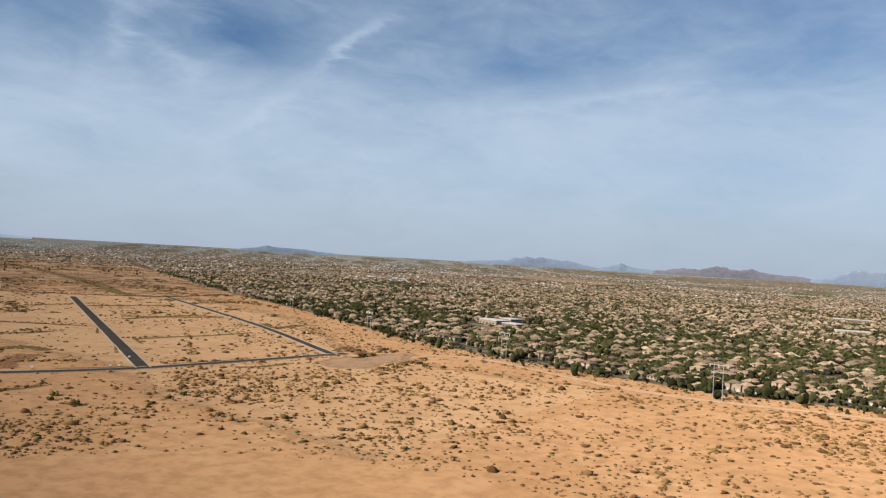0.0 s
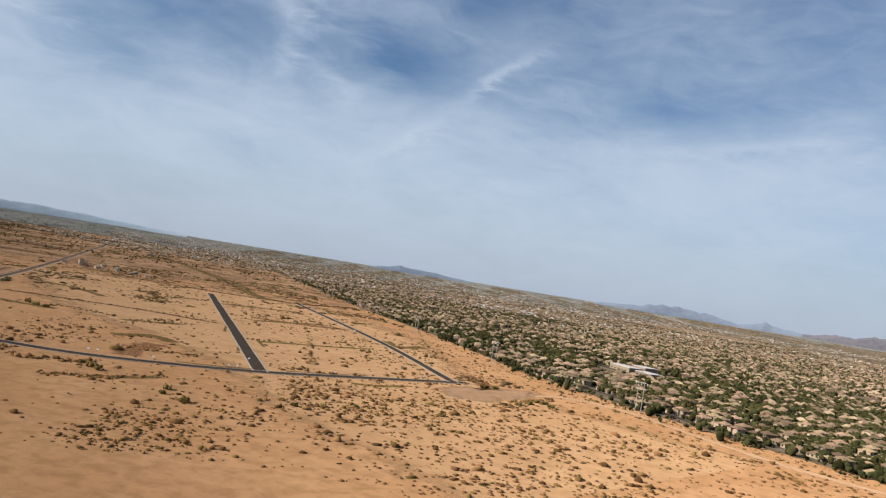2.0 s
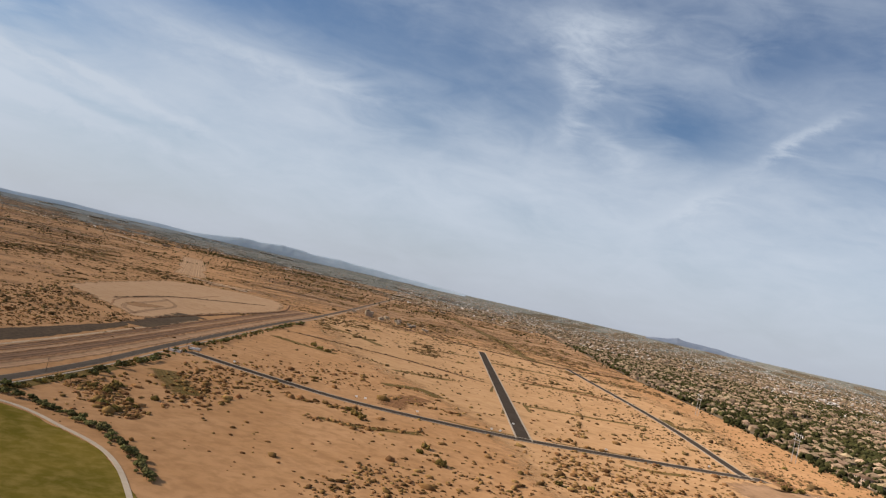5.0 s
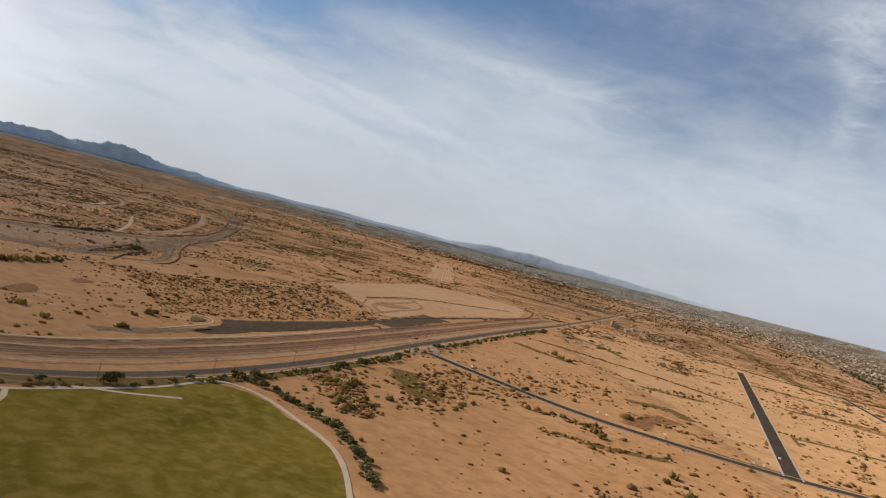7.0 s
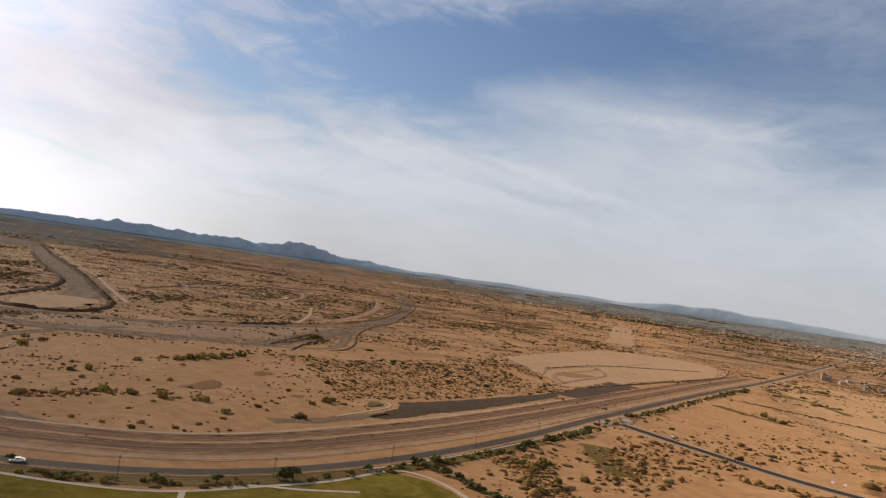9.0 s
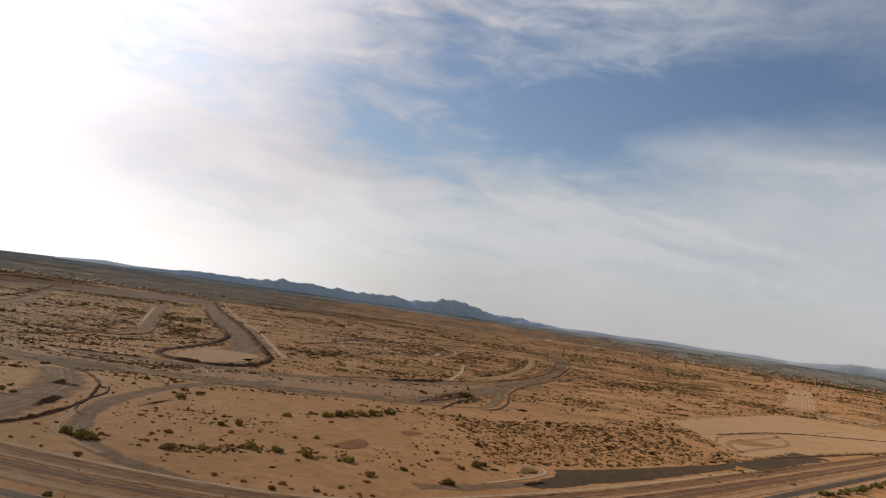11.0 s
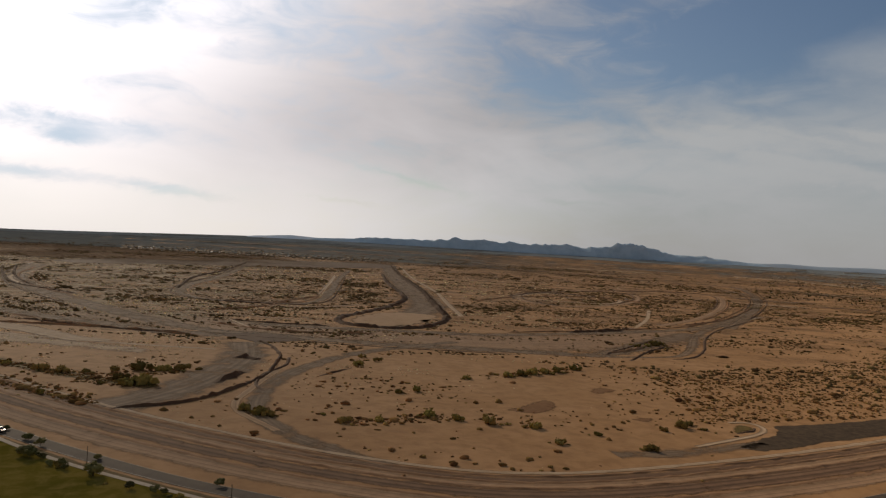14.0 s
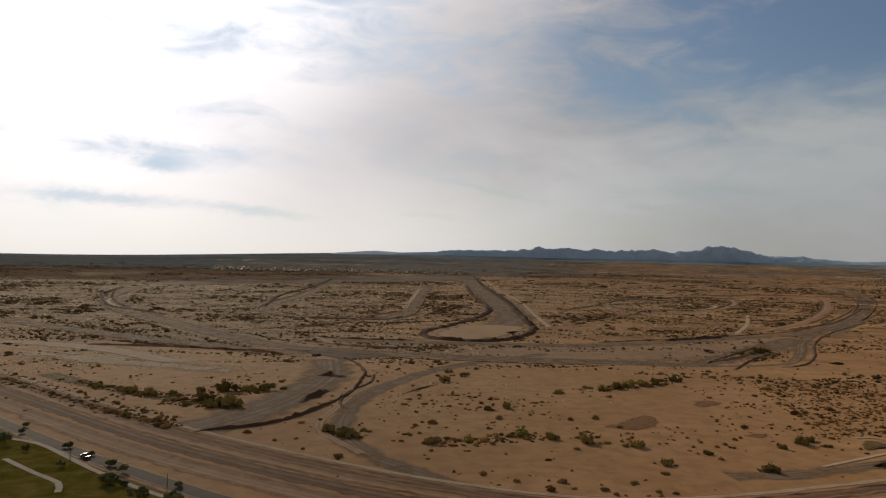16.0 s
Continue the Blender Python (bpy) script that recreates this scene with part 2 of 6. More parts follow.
M["concrete"] = material("concrete", (0.275, 0.222, 0.162), [(0.225, 0.178, 0.128), (0.32, 0.264, 0.20)], (14, 2), 0.85)
M["grass"] = material("dry_lawn", (0.112, 0.090, 0.016), [(0.151, 0.115, 0.025), (0.068, 0.065, 0.012), (0.180, 0.137, 0.043)], (55, 17, 4), 0.95)
M["scrub"] = material("desert_scrub", (0.180, 0.100, 0.039), [(0.25, 0.145, 0.060), (0.110, 0.066, 0.026)], (40, 2), 1.0, random_by="island")
M["scrub_far"] = material("far_desert_scrub", (0.130, 0.084, 0.037), [(0.18, 0.115, 0.050), (0.078, 0.054, 0.025)], (40, 2), 1.0, random_by="island")
M["bush"] = material("creosote_leaves", (0.165, 0.120, 0.036), [(0.215, 0.152, 0.050), (0.085, 0.066, 0.022)], (3, 0.7), 1.0, random_by="object")
# Straw colour is brightened to stand for sun shining through the tufts.
M["straw"] = material("backlit_straw_grass", (0.60, 0.48, 0.27), [(0.42, 0.31, 0.16), (0.68, 0.56, 0.35)], (25, 3), 0.95, random_by="island")
M["leaf"] = material("tree_leaves", (0.105, 0.098, 0.036), [(0.15, 0.132, 0.050), (0.062, 0.066, 0.024)], (4, 0.9), 0.9, random_by="object")
M["leaves_far"] = material("town_tree_leaves", (0.036, 0.036, 0.014), [(0.070, 0.062, 0.024), (0.017, 0.020, 0.009)], (60, 4), 1.0, random_by="island")
M["bark"] = material("bark", (0.086, 0.061, 0.036), [(0.058, 0.040, 0.025)], (0.5,), 0.95)
# Distance haze is painted into the mountain rock colours as blue and pallor.
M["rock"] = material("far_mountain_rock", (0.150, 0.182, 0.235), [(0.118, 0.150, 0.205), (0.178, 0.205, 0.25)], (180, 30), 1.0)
M["rock_haze_blue"] = material("haze_blue_mountain_rock", (0.37, 0.47, 0.54), [(0.30, 0.39, 0.46), (0.44, 0.53, 0.59)], (150, 40), 1.0)
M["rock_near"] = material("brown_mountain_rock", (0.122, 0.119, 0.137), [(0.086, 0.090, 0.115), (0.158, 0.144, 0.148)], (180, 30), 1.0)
M["rock_haze_faint"] = material("haze_faint_mountain_rock", (0.62, 0.68, 0.72), [(0.58, 0.64, 0.68), (0.66, 0.71, 0.75)], (250, 60), 1.0)
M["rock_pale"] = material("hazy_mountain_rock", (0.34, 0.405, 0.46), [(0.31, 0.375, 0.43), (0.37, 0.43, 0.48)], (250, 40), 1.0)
M["stucco"] = material("stucco", (0.30, 0.232, 0.160), [(0.24, 0.184, 0.125), (0.36, 0.285, 0.205)], (5, 0.8), 0.9, random_by="object")
M["tile"] = material("clay_roof_tiles", (0.195, 0.134, 0.083), [(0.095, 0.064, 0.040), (0.31, 0.226, 0.148)], (6, 0.7), 0.9, random_by="object")
M["town"] = material("town_roofs_and_walls", (0.190, 0.132, 0.082), [(0.078, 0.055, 0.035), (0.36, 0.27, 0.182)], (40, 5), 0.9, random_by="island")
M["white_roof"] = material("white_roofing", (0.43, 0.40, 0.36), [(0.34, 0.31, 0.27), (0.52, 0.49, 0.46)], (20, 3), 0.8, random_by="island")
M["glass"] = material("window_glass", (0.022, 0.025, 0.029), [(0.036, 0.040, 0.043)], (3,), 0.12)
M["door"] = material("painted_door", (0.396, 0.346, 0.288), [(0.346, 0.295, 0.245)], (1.5,), 0.6)
M["steel"] = material("galvanised_steel", (0.29, 0.27, 0.25), [(0.24, 0.225, 0.21)], (2,), 0.5)
M["wood"] = material("weathered_wood", (0.079, 0.058, 0.040), [(0.054, 0.040, 0.029)], (1,), 0.9)
M["paint"] = material("white_paint", (0.720, 0.711, 0.684), [(0.648, 0.630, 0.594)], (1.5,), 0.5)
M["car_dark"] = material("dark_car_paint", (0.022, 0.022, 0.025), [(0.032, 0.032, 0.036)], (2,), 0.3)
M["rubber"] = material("tyre_rubber", (0.014, 0.014, 0.014), [(0.022, 0.022, 0.022)], (0.5,), 0.9)


M["pad_f"] = material("graded_sand_worn", (0.355, 0.224, 0.126), [(0.31, 0.187, 0.10), (0.385, 0.25, 0.146)], (90, 12), 0.95, 0.1, 4, worn="soft")
M["track_f"] = material("packed_dirt_worn", (0.158, 0.110, 0.073), [(0.205, 0.138, 0.086), (0.118, 0.084, 0.057), (0.23, 0.15, 0.09)], (60, 12, 3), 0.95, 0.12, 3, worn="soft", worn_size=14.0)
M["pale_f"] = material("pale_dirt_worn", (0.374, 0.266, 0.169), [(0.317, 0.209, 0.122), (0.418, 0.310, 0.209)], (30, 6), 0.95, worn="soft")
M["rust_f"] = material("reddish_dirt_worn", (0.243, 0.137, 0.068), [(0.198, 0.110, 0.054), (0.279, 0.162, 0.086)], (50, 7), 0.95, 0.15, 3, worn="soft")
M["dark_f"] = material("dark_dirt_worn", (0.098, 0.060, 0.039), [(0.069, 0.046, 0.032), (0.138, 0.089, 0.058)], (120, 15), 0.95, worn="soft")
M["scrubland_f"] = material("dark_scrubland_soil", (0.305, 0.178, 0.094), [(0.205, 0.120, 0.064), (0.385, 0.235, 0.130), (0.14, 0.086, 0.048)], (260, 90, 26), 0.95, worn="soft", worn_size=60.0, stretch=(1, 0.6, 1))
# Two far-woodland colours with aerial haze mixed in: greyed, then bluer at the skyline.
M["hazed_wood_f"] = material("hazed_far_woodland", (0.140, 0.145, 0.130), [(0.098, 0.104, 0.094), (0.18, 0.174, 0.15), (0.225, 0.205, 0.175)], (500, 160, 50), 1.0, worn="soft", worn_size=200.0)
M["horizon_haze_f"] = material("hazed_horizon_woodland", (0.165, 0.182, 0.180), [(0.125, 0.145, 0.148), (0.20, 0.21, 0.202), (0.25, 0.25, 0.235)], (600, 200, 60), 1.0, worn="soft", worn_size=300.0)
M["straw_f"] = material("straw_covered_soil", (0.40, 0.295, 0.175), [(0.30, 0.205, 0.115), (0.47, 0.365, 0.235), (0.22, 0.15, 0.085)], (120, 30, 9), 0.95, worn="soft", worn_size=38.0)
M["stain_f"] = material("damp_orange_soil", (0.185, 0.092, 0.042), [(0.145, 0.072, 0.034), (0.225, 0.118, 0.056)], (12, 3), 0.95, worn="soft", worn_size=6.0)
M["lot_f"] = material("graded_lot_sand", (0.380, 0.228, 0.114), [(0.315, 0.183, 0.087), (0.410, 0.252, 0.132), (0.262, 0.150, 0.070)], (140, 40, 9), 0.95, 0.2, 4, worn="soft", worn_size=32.0)
M["plain_f"] = material("dark_far_plain_soil", (0.240, 0.155, 0.092), [(0.125, 0.085, 0.057), (0.335, 0.220, 0.132), (0.090, 0.066, 0.047), (0.38, 0.255, 0.158)], (420, 150, 60, 20), 1.0, worn="soft", worn_size=260.0, stretch=(0.8, 0.8, 1))
M["woodland_f"] = material("far_woodland", (0.070, 0.068, 0.046), [(0.046, 0.050, 0.036), (0.12, 0.10, 0.068), (0.19, 0.15, 0.11)], (200, 40, 12), 1.0, worn="soft", worn_size=120.0, stretch=(0.6, 0.6, 1))
M["weed_f"] = material("dry_weeds_on_sand", (0.125, 0.084, 0.026), [(0.185, 0.118, 0.048), (0.080, 0.058, 0.018), (0.066, 0.050, 0.017)], (30, 7, 2), 0.95, worn="soft", worn_size=7.0)
M["dry_f"] = material("trodden_tan_dirt_worn", (0.290, 0.176, 0.100), [(0.225, 0.137, 0.078), (0.330, 0.208, 0.122), (0.19, 0.116, 0.068)], (45, 14, 4), 0.95, 0.1, 4, worn="soft")
M["gravel_f"] = material("dark_gravel_worn", (0.068, 0.050, 0.036), [(0.095, 0.070, 0.048), (0.050, 0.039, 0.029), (0.12, 0.085, 0.056)], (40, 9, 3), 1.0, worn="hard")
M["roofs_f"] = material("far_pale_roofs", (0.40, 0.36, 0.31), [(0.22, 0.19, 0.15), (0.52, 0.49, 0.45), (0.09, 0.088, 0.06)], (60, 22, 9), 0.95, worn="soft", worn_size=30.0)
M["brown_f"] = material("reddish_brown_dirt_worn", (0.150, 0.086, 0.050), [(0.115, 0.066, 0.040), (0.195, 0.115, 0.068), (0.10, 0.06, 0.038)], (60, 10, 3), 0.95, 0.12, 3, worn="soft")
M["grass_f"] = material("dry_lawn_worn", (0.122, 0.094, 0.016), [(0.066, 0.060, 0.010), (0.168, 0.120, 0.024), (0.225, 0.158, 0.048)], (75, 24, 6), 1.0, worn="hard")
M["yard_f"] = material("town_soil_worn", (0.115, 0.085, 0.056), [(0.052, 0.050, 0.029), (0.20, 0.150, 0.10), (0.038, 0.038, 0.024)], (110, 30, 9), 0.95, worn="soft")


# ---- mesh helpers ----
def mesh_of(name, verts, faces, mat, slots=None):
    me = bpy.data.meshes.new(name)
    me.from_pydata([tuple(v) for v in verts], [], [tuple(f) for f in faces])
    for m in (mat if isinstance(mat, (list, tuple)) else [mat]):
        me.materials.append(m)
    if slots is not None:
        me.polygons.foreach_set("material_index", slots)
    me.update()
    return me


def tri_mesh(name, verts, tris, mats, slots=None):
    """A mesh from arrays of corners and triangles."""
    me = bpy.data.meshes.new(name)
    verts, tris = np.asarray(verts, np.float32), np.asarray(tris, np.int32)
    me.vertices.add(len(verts))
    me.vertices.foreach_set("co", verts.ravel())
    me.loops.add(tris.size)
    me.loops.foreach_set("vertex_index", tris.ravel())
    me.polygons.add(len(tris))
    me.polygons.foreach_set("loop_start", np.arange(0, tris.size, 3, dtype=np.int32))
    for m in mats:
        me.materials.append(m)
    if slots is not None:
        me.polygons.foreach_set("material_index", np.asarray(slots, np.int32))
    me.update(calc_edges=True)
    return me


def part(name, me, parent, label="", at=None):
    ob = new(name, me)
    ob.parent = parent
    if at is not None:
        ob.matrix_basis = at
    return tagged(ob, label=label)


def box_data(x0, x1, y0, y1, z0, z1, verts, faces):
    k = len(verts)
    verts += [(x0, y0, z0), (x1, y0, z0), (x1, y1, z0), (x0, y1, z0), (x0, y0, z1), (x1, y0, z1), (x1, y1, z1), (x0, y1, z1)]
    faces += [(k, k + 3, k + 2, k + 1), (k + 4, k + 5, k + 6, k + 7), (k, k + 1, k + 5, k + 4), (k + 1, k + 2, k + 6, k + 5), (k + 2, k + 3, k + 7, k + 6), (k + 3, k, k + 4, k + 7)]


def boxes(name, mat, *sizes):
    verts, faces = [], []
    for s in sizes:
        box_data(*s, verts, faces)
    return mesh_of(name, verts, faces, mat)


# ---- the lie of the land ----
MIDDLE = np.array((-85.0, 85.0))
FLAT, RIM, RISE = 3700.0, 4700.0, 73.0


def land(x, y):
    """Ground height: a flat plain whose rim is raised to fit the camera's horizon."""
    r = np.hypot(np.asarray(x) - MIDDLE[0], np.asarray(y) - MIDDLE[1])
    away = np.degrees(np.arctan2(MIDDLE[0] - np.asarray(x), np.asarray(y) - MIDDLE[1]))
    # The rim dips on this side to fit the camera's view.
    lower = np.clip((away - 102) / 26, 0, 1)
    return RISE * (1 - 0.68 * lower * lower * (3 - 2 * lower) * (away < 165)) * np.clip((r - FLAT) / (RIM - FLAT), 0, None) ** 1.6


def drawn_in(x, y):
    """A place on an endless plain brought onto this one, along its line from the middle."""
    off = np.array((x, y)) - MIDDLE
    d = np.hypot(*off)
    if d < FLAT:
        return x, y
    lo, hi = FLAT, RIM
    for _ in range(40):
        r = (lo + hi) / 2
        if (75 - RISE * ((r - FLAT) / (RIM - FLAT)) ** 1.6) / r > 75 / d:
            lo = r
        else:
            hi = r
    return tuple(MIDDLE + off / d * lo)


def curve_points(points, step=8.0):
    """A smooth line through the points, sampled about every step metres."""
    p = np.array([drawn_in(*q) for q in points], float)
    p = np.vstack([2 * p[0] - p[1], p, 2 * p[-1] - p[-2]])
    out = []
    for a, b, c, d in zip(p, p[1:], p[2:], p[3:]):
        n = max(2, int(np.hypot(*(c - b)) / step))
        for s in np.arange(n) / n:
            out.append(0.5 * (2 * b + (c - a) * s + (2 * a - 5 * b + 4 * c - d) * s**2 + (3 * b - a - 3 * c + d) * s**3))
    out.append(p[-2])
    return np.array(out)


def sides(line):
    run = np.gradient(line, axis=0)
    run /= np.linalg.norm(run, axis=1)[:, None] + 1e-9
    return np.stack([run[:, 1], -run[:, 0]], 1)


def strip_mesh(name, line, profile, mat, jitter=0.0, seed=1):
    """Sweeps a profile of (offset to the right, height) along a line on the land."""
    rng = np.random.default_rng(seed)
    right, k = sides(line), len(profile)
    verts = []
    for (x, y), (rx, ry) in zip(line, right):
        wob = rng.normal(0, jitter, (k, 2)) if jitter else np.zeros((k, 2))
        for (o, h), (w1, w2) in zip(profile, wob):
            px, py = x + rx * (o + w1), y + ry * (o + w1)
            verts.append((px, py, float(land(px, py)) + h * (1 + (w2 * 0.5 if jitter else 0))))
    faces = [(i * k + j, i * k + j + 1, (i + 1) * k + j + 1, (i + 1) * k + j) for i in range(len(line) - 1) for j in range(k - 1)]
    return mesh_of(name, verts, faces, mat)


def structure(name, me, label, category):
    return tagged(new(name, me), label, category, kind="structure")


# ---- ground ----
def build_ground():
    radii = np.concatenate([np.linspace(0, 3700, 20), np.linspace(3740, 4700, 26), [4760, 4840]])
    sectors = 144
    verts, faces = [(MIDDLE[0], MIDDLE[1], 0)], []
    for r in radii[1:]:
        for s in range(sectors):
            a = 2 * math.pi * s / sectors
            x, y = MIDDLE[0] + r * math.cos(a), MIDDLE[1] + r * math.sin(a)
            z = float(land(x, y)) if r <= 4700 else float(land(MIDDLE[0] + 4700 * math.cos(a), MIDDLE[1] + 4700 * math.sin(a))) - (r - 4700) * 0.4
            verts.append((x, y, z))
    for s in range(sectors):
        faces.append((0, 1 + s, 1 + (s + 1) % sectors))
    for i in range(len(radii) - 2):
        for s in range(sectors):
            a, b = 1 + i * sectors + s, 1 + i * sectors + (s + 1) % sectors
            faces.append((a, a + sectors, b + sectors, b))
    me = mesh_of("ground", verts, faces, M["sand"])
    me.polygons.foreach_set("use_smooth", [True] * len(me.polygons))
    return structure("ground", me, "orange-tan desert sand, flat with a rim raised to the horizon", "ground")


build_ground()

# ---- roads ----
FRONT = [(-491, 373), (-434, 387), (-374, 406), (-328, 438), (-282, 484), (-232, 558), (-191, 622), (-183, 636)]
ROAD_A = [(-284, 482), (-424, 659), (-711, 1021)]
ROAD_C = [(-191, 622), (-346, 822), (-627, 1140)]
GRADED = [(-520, -290), (-431, -131), (-393, -60), (-364, 10), (-350, 60), (-346, 105), (-357, 150), (-386, 203), (-438, 279), (-530, 395), (-735, 650), (-890, 850)]
MAIN = [(-513, -286), (-424, -127), (-386, -56), (-356, 10), (-342, 60), (-338, 105), (-349, 150), (-379, 205), (-434, 280), (-530, 395),
        (-735, 650), (-890, 850), (-1309, 1365), (-2400, 2690)]
HEDGE = [(-1000, 1060), (-850, 1040), (-742, 1064), (-628, 1140), (-590, 1290)]
LOT_TRACK = [(-668, 608), (-566, 663), (-464, 688)]


def kerbed_road(name, points, width, z, label, walk_width=1.1):
    line = curve_points(points)
    road = structure(name, strip_mesh(name, line, [(-width / 2, z), (0, z + 0.08), (width / 2, z)], M["asphalt"]), label, "road")
    for side in (-1, 1):
        o = side * (width / 2 + walk_width / 2)
        prof = [(o - walk_width / 2, 0.0), (o - walk_width / 2, z + 0.16), (o + walk_width / 2, z + 0.16), (o + walk_width / 2, 0.0)]
        kerb = part("kerb", strip_mesh("kerb", line, prof, M["concrete"]), road)
        tagged(kerb, label="pale beige concrete kerb and sidewalk")
    return road


kerbed_road("road_front", FRONT, 9.0, 0.10, "new dark asphalt street along empty sandy lots")
kerbed_road("road_long", ROAD_A, 9.0, 0.13, "wide dark asphalt street crossing empty sandy lots")
kerbed_road("road_edge", ROAD_C, 8.0, 0.13, "narrow dark asphalt street beside the town edge")
main_line = curve_points(MAIN)
main = structure("road_main", strip_mesh("road_main", main_line, [(-3.5, 0.06), (0, 0.16), (3.5, 0.06)], M["old_asphalt"]), "two-lane grey asphalt highway along graded dirt", "road")
for o in (-3.2, 3.2):
    part("edge_line", strip_mesh("edge_line", main_line, [(o - 0.1, 0.14), (o + 0.1, 0.14)], M["concrete"]), main, "white edge line")
structure("pavement", strip_mesh("pavement", main_line[60:], [(6.6, 0), (6.6, 0.2), (7.9, 0.2), (7.9, 0)], M["concrete"]), "pale concrete sidewalk beside the highway", "pavement")

# ---- mountains ----
def mountain(name, az0, az1, peaks, r, mat, label, seed, rough=1.0):
    """A range seen against the sky: azimuths and heights in degrees, at r metres from the middle."""
    n, r = max(40, int(abs(az1 - az0) * 22)), max(r, 4660)
    at, high = zip(*sorted([(az0, 0.0), (az1, 0.0)] + peaks))
    rows = 11
    verts = []
    for j in range(rows):
        f = j / (rows - 1)
        for i in range(n):
            a = az0 + (az1 - az0) * i / (n - 1)
            crest = float(np.interp(a, at, high))
            crest = crest * (1 + 0.20 * min(rough, 1.3) * noise.fractal(Vector((a * 0.85 * rough, seed * 3.7, 0)), 1.0, 2.1, 4) * (1 - abs(2 * f - 1)) ** 5) + 0.03
            crest *= min(1, min(i, n - 1 - i) / 10)
            rim = float(land(MIDDLE[0] - math.sin(radians(a)) * RIM, MIDDLE[1] + math.cos(radians(a)) * RIM))
            top = rim + math.tan(radians(max(crest, 0))) * r
            ridge = 1 - abs(2 * f - 1)
            d = r + (f - 0.5) * (120 if f < 0.5 else 240)
            foot = rim * min(1, max(0, (d - FLAT) / (RIM - FLAT))) ** 1.6 - 6
            spur = 1 + 0.5 * rough * noise.fractal(Vector((a * 0.9, f * 2.2, seed * 1.9)), 1.0, 2.0, 3) * ridge * (1 - ridge) * 2
            z = min(top, foot + (top - foot) * ridge ** 0.85 * spur)
            verts.append((MIDDLE[0] - math.sin(radians(a)) * d, MIDDLE[1] + math.cos(radians(a)) * d, z))
    faces = [(j * n + i, j * n + i + 1, (j + 1) * n + i + 1, (j + 1) * n + i) for j in range(rows - 1) for i in range(n - 1)]
    me = mesh_of(name, verts, faces, mat)
    me.polygons.foreach_set("use_smooth", [True] * len(me.polygons))
    return tagged(new(name, me), label, "mountain", kind="structure")


mountain("mountain_1", 23.5, 16, [(22, 0.16), (21.3, 0.36), (20.6, 0.26), (18.6, 0.2), (17.6, 0.06)], 4640, M["rock"], "low blue-grey hill far on the horizon", 1)
mountain("mountain_2", 6.5, -3.8, [(4.4, 0.18), (3.2, 0.3), (2.0, 0.5), (1.4, 0.6), (0.2, 0.5), (-0.6, 0.46), (-1.3, 0.52), (-2.2, 0.3), (-3.0, 0.14)], 4640, M["rock"], "long blue-grey mountain ridge on the horizon", 2, 1.9)
mountain("mountain_3", -3.2, -8.2, [(-4.2, 0.16), (-4.9, 0.36), (-5.2, 0.52), (-5.6, 0.34), (-6.4, 0.22), (-7.2, 0.14)], 4480, M["rock"], "small dark rocky hill on the horizon", 3, 1.9)
mountain("mountain_4", -7.0, -18.8, [(-8.6, 0.2), (-9.6, 0.38), (-10.8, 0.36), (-11.6, 0.52), (-12.1, 0.68), (-12.9, 0.5), (-13.6, 0.44), (-14.1, 0.58), (-15.0, 0.36), (-16.2, 0.26), (-17.6, 0.2)], 4500, M["rock_near"], "brown rocky desert mountains behind the town", 4, 1.9)
mountain("mountain_5", -17.6, -34, [(-18.6, 0.22), (-19.4, 0.32), (-20.0, 0.62), (-20.7, 0.9), (-21.8, 0.8), (-23.5, 1.1), (-26, 1.0), (-30, 0.6)], 4580, M["rock"], "dark blue mountain behind the town", 5, 1.9)
mountain("mountain_6", 58, 37, [(55.6, 0.25), (54.2, 0.46), (53.0, 0.42), (51.8, 0.52), (51.1, 0.62), (50, 0.54), (48.6, 0.44), (47.4, 0.42), (46.6, 0.47), (45, 0.36), (43.6, 0.32), (42, 0.24), (40, 0.14)], 4660, M["rock_pale"], "mountain range on the horizon, pale haze in its colour", 6, 0.7)
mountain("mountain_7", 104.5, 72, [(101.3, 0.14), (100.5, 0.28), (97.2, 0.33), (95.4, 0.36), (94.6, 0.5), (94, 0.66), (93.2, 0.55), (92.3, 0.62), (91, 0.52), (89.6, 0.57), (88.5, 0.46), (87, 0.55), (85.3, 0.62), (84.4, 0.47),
                                   (83.3, 0.56), (82.3, 0.86), (81.3, 0.95), (80.3, 0.84), (79.5, 0.6), (78.6, 0.38), (77, 0.3), (76.2, 0.34), (75.3, 0.22)], 4560, M["rock_haze_blue"], "rugged mountain range across the desert, haze-blue in its colour", 7, 1.8)
mountain("mountain_8", 109, 103.5, [(107.6, 0.05), (106.6, 0.12), (105.9, 0.15), (104.8, 0.08)], 4670, M["rock_haze_faint"], "faint hill paled by haze in its colour", 8, 0.3)
mountain("mountain_9", 74, 56, [(71, 0.16), (69, 0.1), (66, 0.2), (63, 0.1), (60, 0.16)], 4680, M["rock_pale"], "faint ridge paled by haze in its colour", 9, 0.3)

# ---- dirt tracks, ditches and graded patches of the desert ----
BARE = []          # lines kept free of scrub: (points, half width)


